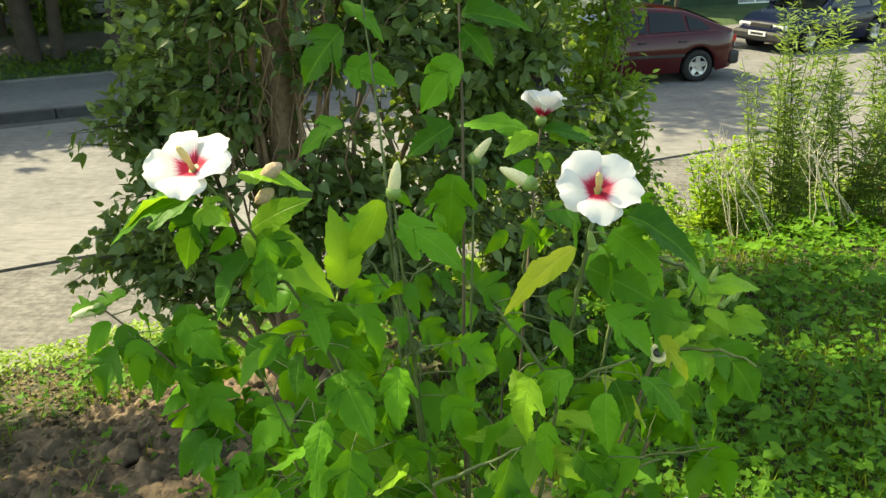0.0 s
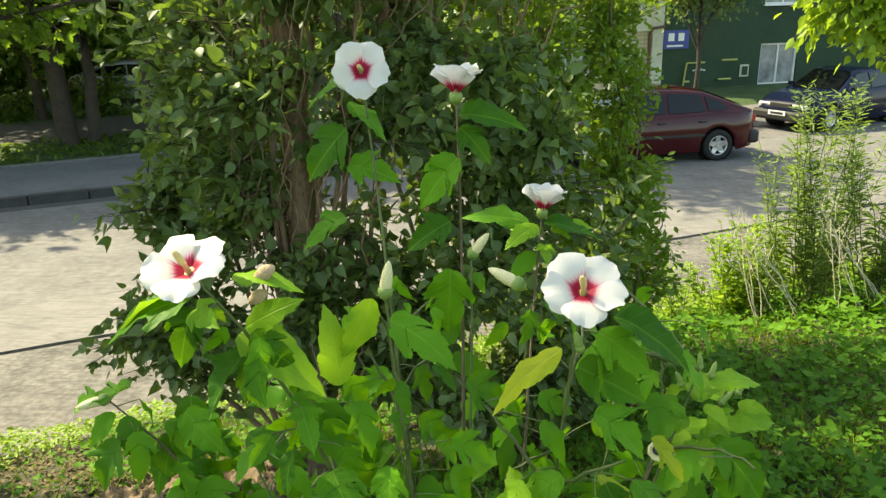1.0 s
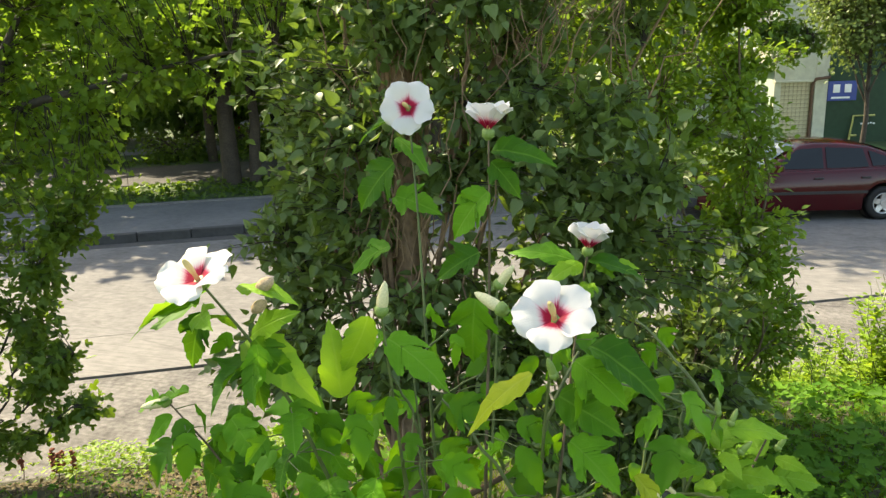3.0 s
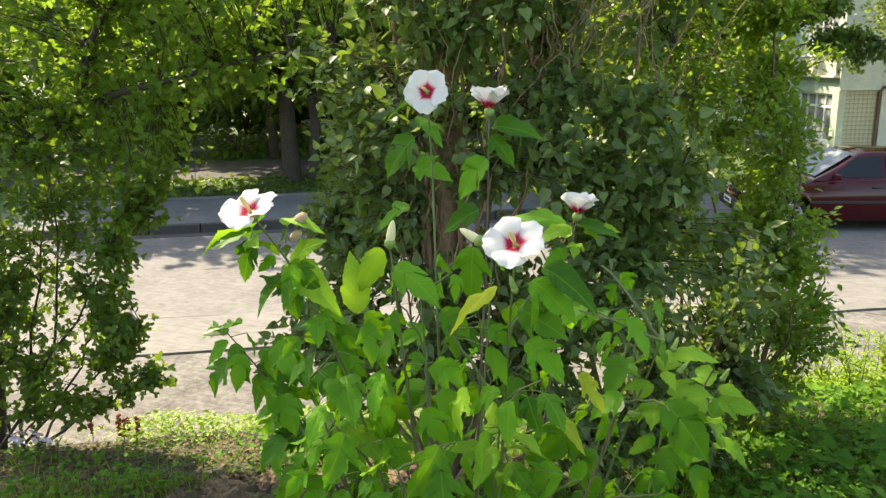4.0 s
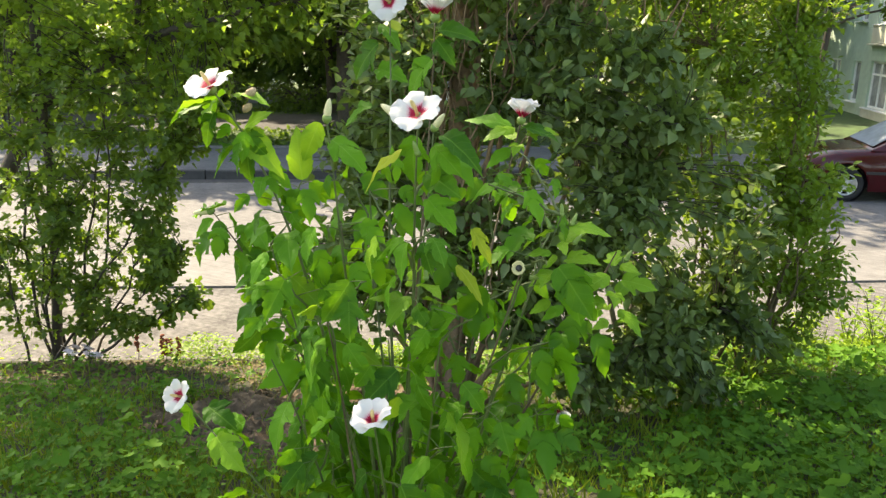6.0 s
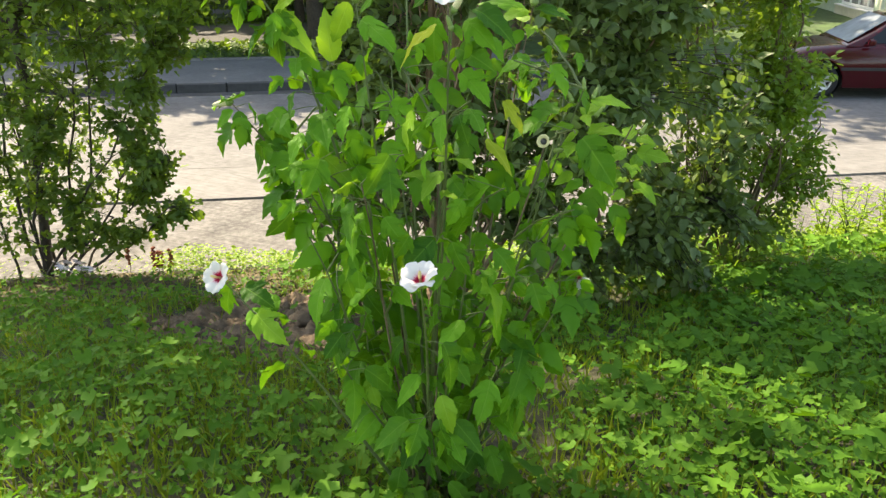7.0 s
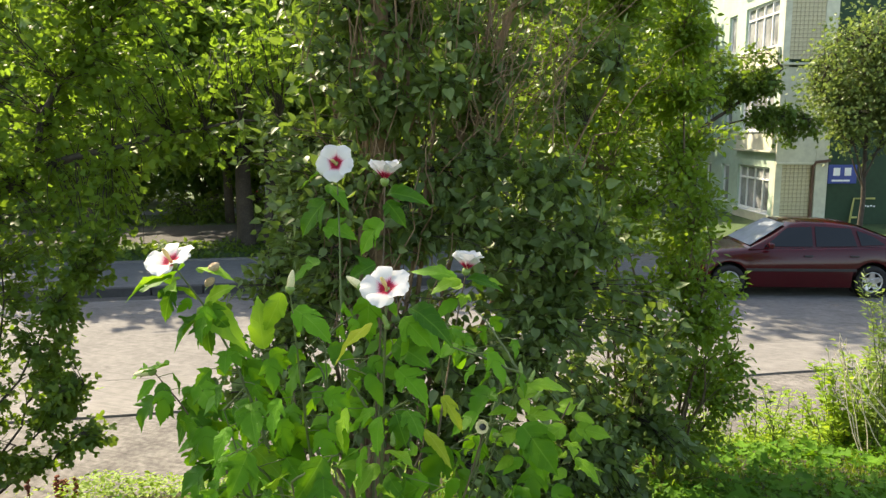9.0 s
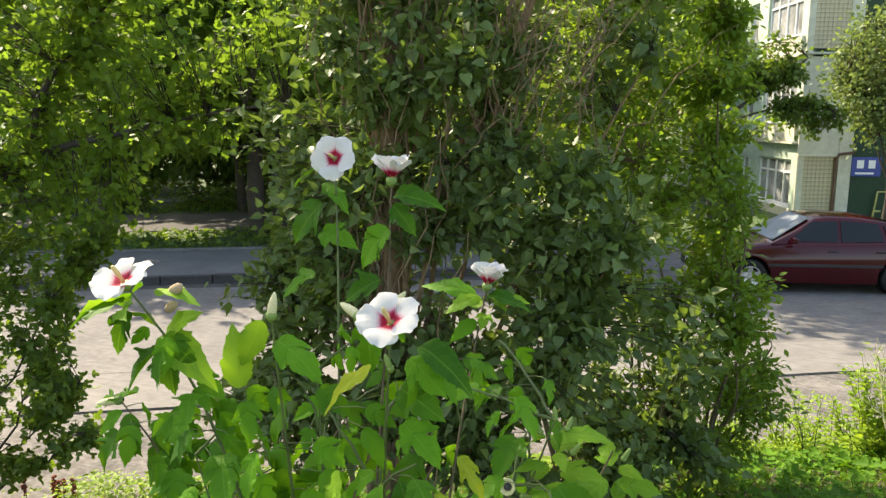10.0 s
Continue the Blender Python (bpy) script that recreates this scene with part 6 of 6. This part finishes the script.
def soil_bed():
    top = tagged(new("soil_bed"), "patch of dug brown soil with clods on the bank", "soil", kind="structure")
    n = 120
    V = []
    for i in range(n):
        for j in range(n):
            x, y = -1.5 + (i / (n - 1) - 0.5) * 2.4, 0.8 + (j / (n - 1) - 0.5) * 2.5
            d = ((x + 1.5) / 1.02) ** 2 + ((y - 0.8) / 1.08) ** 2 + 0.35 * noise.noise(Vector((x * 2.2, y * 2.2, 1)))
            z = lawn_z(x, y) + 0.02 + 0.08 * noise.noise(Vector((x * 5, y * 5, 3))) + 0.06 * noise.noise(Vector((x * 14, y * 14, 3))) + 0.04 * noise.noise(Vector((x * 37, y * 37, 3))) + 0.012 * noise.noise(Vector((x * 80, y * 80, 3))) - 0.14 * max(0, d - 0.85)
            V.append((x, y, z))
    i = np.arange(n - 1)[:, None] * n + np.arange(n - 1)[None]
    part_mesh("soil", mesh_np("soil", V, [np.stack([i, i + n, i + n + 1, i + 1], -1).reshape(-1, 4)], True), M["earth"], top)
    meshes = []
    for k in range(6):
        me = bpy.data.meshes.new("clod")
        b = clod(k, 0.05)
        b.to_mesh(me)
        b.free()
        me.materials.append(M["earth"])
        meshes.append(me)
    rr = random.Random(12)
    got = 0
    while got < 290:
        x, y = rr.uniform(-2.55, -0.45), rr.uniform(-0.3, 1.9)
        if not in_bed(x, y):
            continue
        got += 1
        s = 0.10 + 0.75 * rr.random() ** 3
        ob = part_mesh("clod", meshes[rr.randrange(6)], None, top)
        ob.matrix_local = Matrix.Translation((x, y, lawn_z(x, y) + 0.025)) @ Euler((rr.uniform(0, 6), rr.uniform(0, 6), rr.uniform(0, 6))).to_matrix().to_4x4() @ Matrix.Scale(s, 4)
    ob = part_mesh("clod", meshes[2], None, top, "large rounded clod of earth")
    ob.matrix_local = Matrix.Translation((-1.52, 0.66, lawn_z(-1.52, 0.66) + 0.07)) @ Matrix.Scale(1.5, 4)


def tall_weed(x, y, h, seed, lean=(0, 0), leaf="weed_leaf", size=(0.07, 0.13), label="tall bushy weed with narrow grey-green leaves", count=10, group="tall weeds by the road", shape="lance", splay=0.24):
    """A weed: upright branching stems with narrow leaves all along."""
    rr, rng = random.Random(seed), np.random.default_rng(seed)
    base = Vector(gz(x, y))
    top = thing("tall_weed", base, label, "weed", group)
    P, A, N, S = [], [], [], []
    for k in range(count):
        a = rr.uniform(0, 6.283)
        tip = base + Vector((math.cos(a) * splay * h + lean[0], math.sin(a) * splay * 0.66 * h + lean[1], h * rr.uniform(0.65, 1.02)))
        path = curve_path(base + Vector((rr.uniform(-0.1, 0.1), rr.uniform(-0.1, 0.1), -0.02)), tip, 0.006, 0.002, 0.12, 9, 0.03, rr)
        V, F = tubes([path], 5)
        part_mesh("stem", mesh_np("stem", V - np.array(base), F, True), M["stem_green"], top)
        for _ in range(int(52 * h)):
            f = rr.uniform(0.12, 1.0)
            g = f * 8
            i = min(int(g), 7)
            q = path[i][0].lerp(path[i + 1][0], g - i)
            b = rr.uniform(0, 6.283)
            P.append(q - base + Vector((math.cos(b), math.sin(b), 0.4)) * rr.uniform(0, 0.05))
            A.append((math.cos(b), math.sin(b), rr.uniform(0.0, 0.9)))
            N.append((rng.normal() * 0.4, rng.normal() * 0.4, 1))
            S.append(rr.uniform(*size) * (1.2 - 0.5 * f))
    me = scatter_leaves("foliage", shape, P, A, N, S)
    part_mesh("foliage", me, M[leaf], top)["kind"] = "stuff"
    return top


def dry_stalks(x, y, seed):
    rr = random.Random(seed)
    base = Vector(gz(x, y))
    top = thing("dry_stalks", base, "bleached dry weed stalks standing among green weeds", "weed")
    for k in range(9):
        a = rr.uniform(2.5, 3.7)
        L = rr.uniform(0.8, 1.35)
        tip = base + Vector((math.cos(a) * L * 0.48, math.sin(a) * 0.15 * L, L * rr.uniform(0.75, 1)))
        p = curve_path(base + Vector((rr.uniform(-0.25, 0.3), rr.uniform(-0.15, 0.15), 0)), tip, 0.005, 0.002, 0.16, 7, 0.02, rr)
        ps = [p]
        for j in (3, 4, 5):
            ps.append(curve_path(p[j][0], p[j][0] + Vector((rr.uniform(-0.15, 0.08), rr.uniform(-0.1, 0.1), rr.uniform(0.08, 0.2))), 0.003, 0.001, 0.1, 4, 0, rr))
        for q in ps:
            V, F = tubes([q], 4)
            part_mesh("stalk", mesh_np("stalk", V - np.array(base), F), M["straw"], top)
    return top


lawn_cover()
soil_bed()
tall_weed(2.66, 4.55, 1.9, 81, (-0.12, 0), count=5, splay=0.06, size=(0.06, 0.11))
tall_weed(2.98, 4.5, 2.15, 82, (-0.02, 0), count=12, splay=0.12)
tall_weed(3.5, 4.3, 2.1, 83, (0.1, 0), count=15)
tall_weed(3.3, 5.2, 2.2, 84, (0.05, 0), count=14)
tall_weed(4.0, 4.8, 2.2, 85, (0.15, 0), count=15)
tall_weed(3.75, 4.0, 1.6, 93, (0.1, 0), count=14)
rr = random.Random(66)
for k in range(26):
    w, q = rr.uniform(3.0, 3.95), 3.0 + 3.9 * (k + rr.random()) / 26
    p = uv(w, q)
    tall_weed(p.x, p.y, rr.uniform(0.3, 0.6) * (1.6 if k % 5 == 0 else 1), 200 + k, (0, 0), "bright_leaf", (0.05, 0.085), "low yellow-green weed in the sun by the road", 4, shape="oval" if k % 3 else "lance")
tall_weed(2.4, 4.75, 1.0, 86, (-0.05, 0), "bright_leaf", (0.06, 0.10), "waist-high yellow-green weed in the sun", 11, shape="oval")
tall_weed(2.65, 4.95, 1.15, 89, (0, 0), "bright_leaf", (0.06, 0.10), "waist-high yellow-green weed in the sun", 11, shape="oval")
dry_stalks(2.72, 4.2, 91)
dry_stalks(3.35, 4.0, 92)

# two orange blooms among the tall weeds
M["orange"] = plain("orange_petal", (0.62, 0.14, 0.03), 0.6, vary=0.25, scale=60)
rr = random.Random(48)
for x, y, z in ((3.54, 4.2, 1.19), (3.67, 4.2, 1.0)):
    base = Vector(gz(x, y))
    lily = thing("orange_flower", base, "small orange flower on a thin stalk among weeds", "flower", "orange flowers")
    h = z - base.z
    V, F = tubes([curve_path((0.03, 0.02, -0.02), (0, 0, h), 0.004, 0.003, 0.08, 6, 0, rr)], 5)
    part_mesh("stalk", mesh_np("stalk", V, F, True), M["stem_green"], lily)
    for k in range(6):
        ob = part_mesh("petal", mesh_np("petal", *leaf_shape("oval")), M["orange"], lily)
        ob.matrix_local = Matrix.Translation((0, 0, h)) @ Matrix.Rotation(k * 1.047, 4, "Z") @ Matrix.Rotation(0.5, 4, "X") @ Matrix.Scale(0.05, 4)

# pink blooms and brown dock heads at the road's edge
M["pink"] = plain("pink_petal", (0.88, 0.72, 0.76), 0.6, vary=0.3, scale=60)
M["dock"] = plain("rusty_seed_head", (0.20, 0.055, 0.03), 0.85, vary=0.3, scale=80)
rr = random.Random(44)
base = Vector(gz(-4.6, 1.6))
pk = thing("pink_flowers", base, "clump of pale pink flowers at the lawn's edge", "flower")
for k in range(16):
    at = Vector((rr.uniform(-0.28, 0.28), rr.uniform(-0.12, 0.12), rr.uniform(0.02, 0.14)))
    b = bmesh.new()
    for j in range(7):
        a = j * 0.8976 + k
        c, s = math.cos(a), math.sin(a)
        vs = [b.verts.new(p) for p in ((0, 0, 0), (0.035 * c - 0.018 * s, 0.035 * s + 0.018 * c, 0.012), (0.055 * c, 0.055 * s, 0.006), (0.035 * c + 0.018 * s, 0.035 * s - 0.018 * c, 0.012))]
        b.faces.new(vs)
    ob = part("bloom", b, M["pink"], pk)
    ob.matrix_local = Matrix.Translation(at) @ Euler((rr.uniform(-0.9, 0.3), rr.uniform(-0.6, 0.6), 0)).to_matrix().to_4x4()
    V, F = tubes([curve_path(at, (at.x * 0.7, at.y * 0.7, -0.04), 0.003, 0.003, 0.1, 4, 0, rr)], 4)
    part_mesh("stalk", mesh_np("stalk", V, F), M["stem_green"], pk)
for k in range(6):
    x, y = -4.35 + k * 0.09 + rr.uniform(-0.04, 0.04), 2.0 + rr.uniform(-0.1, 0.15)
    base = Vector(gz(x, y))
    dk = thing("dock_stalk", base, "rust-brown dock seed head on a thin stalk", "weed", "dock stalks")
    h = rr.uniform(0.14, 0.26)
    V, F = tubes([curve_path((0, 0, -0.02), (0.02, 0, h), 0.004, 0.003, 0.1, 5, 0, rr)], 5)
    part_mesh("stalk", mesh_np("stalk", V, F), M["stem_brown"], dk)
    b = bmesh.new()
    for j in range(22):
        f = rr.uniform(0.35, 1.05)
        bmesh.ops.create_icosphere(b, subdivisions=1, radius=rr.uniform(0.01, 0.018), matrix=Matrix.Translation((0.02 * f + rr.uniform(-0.016, 0.016), rr.uniform(-0.016, 0.016), h * f)))
    part("seed_head", b, M["dock"], dk)
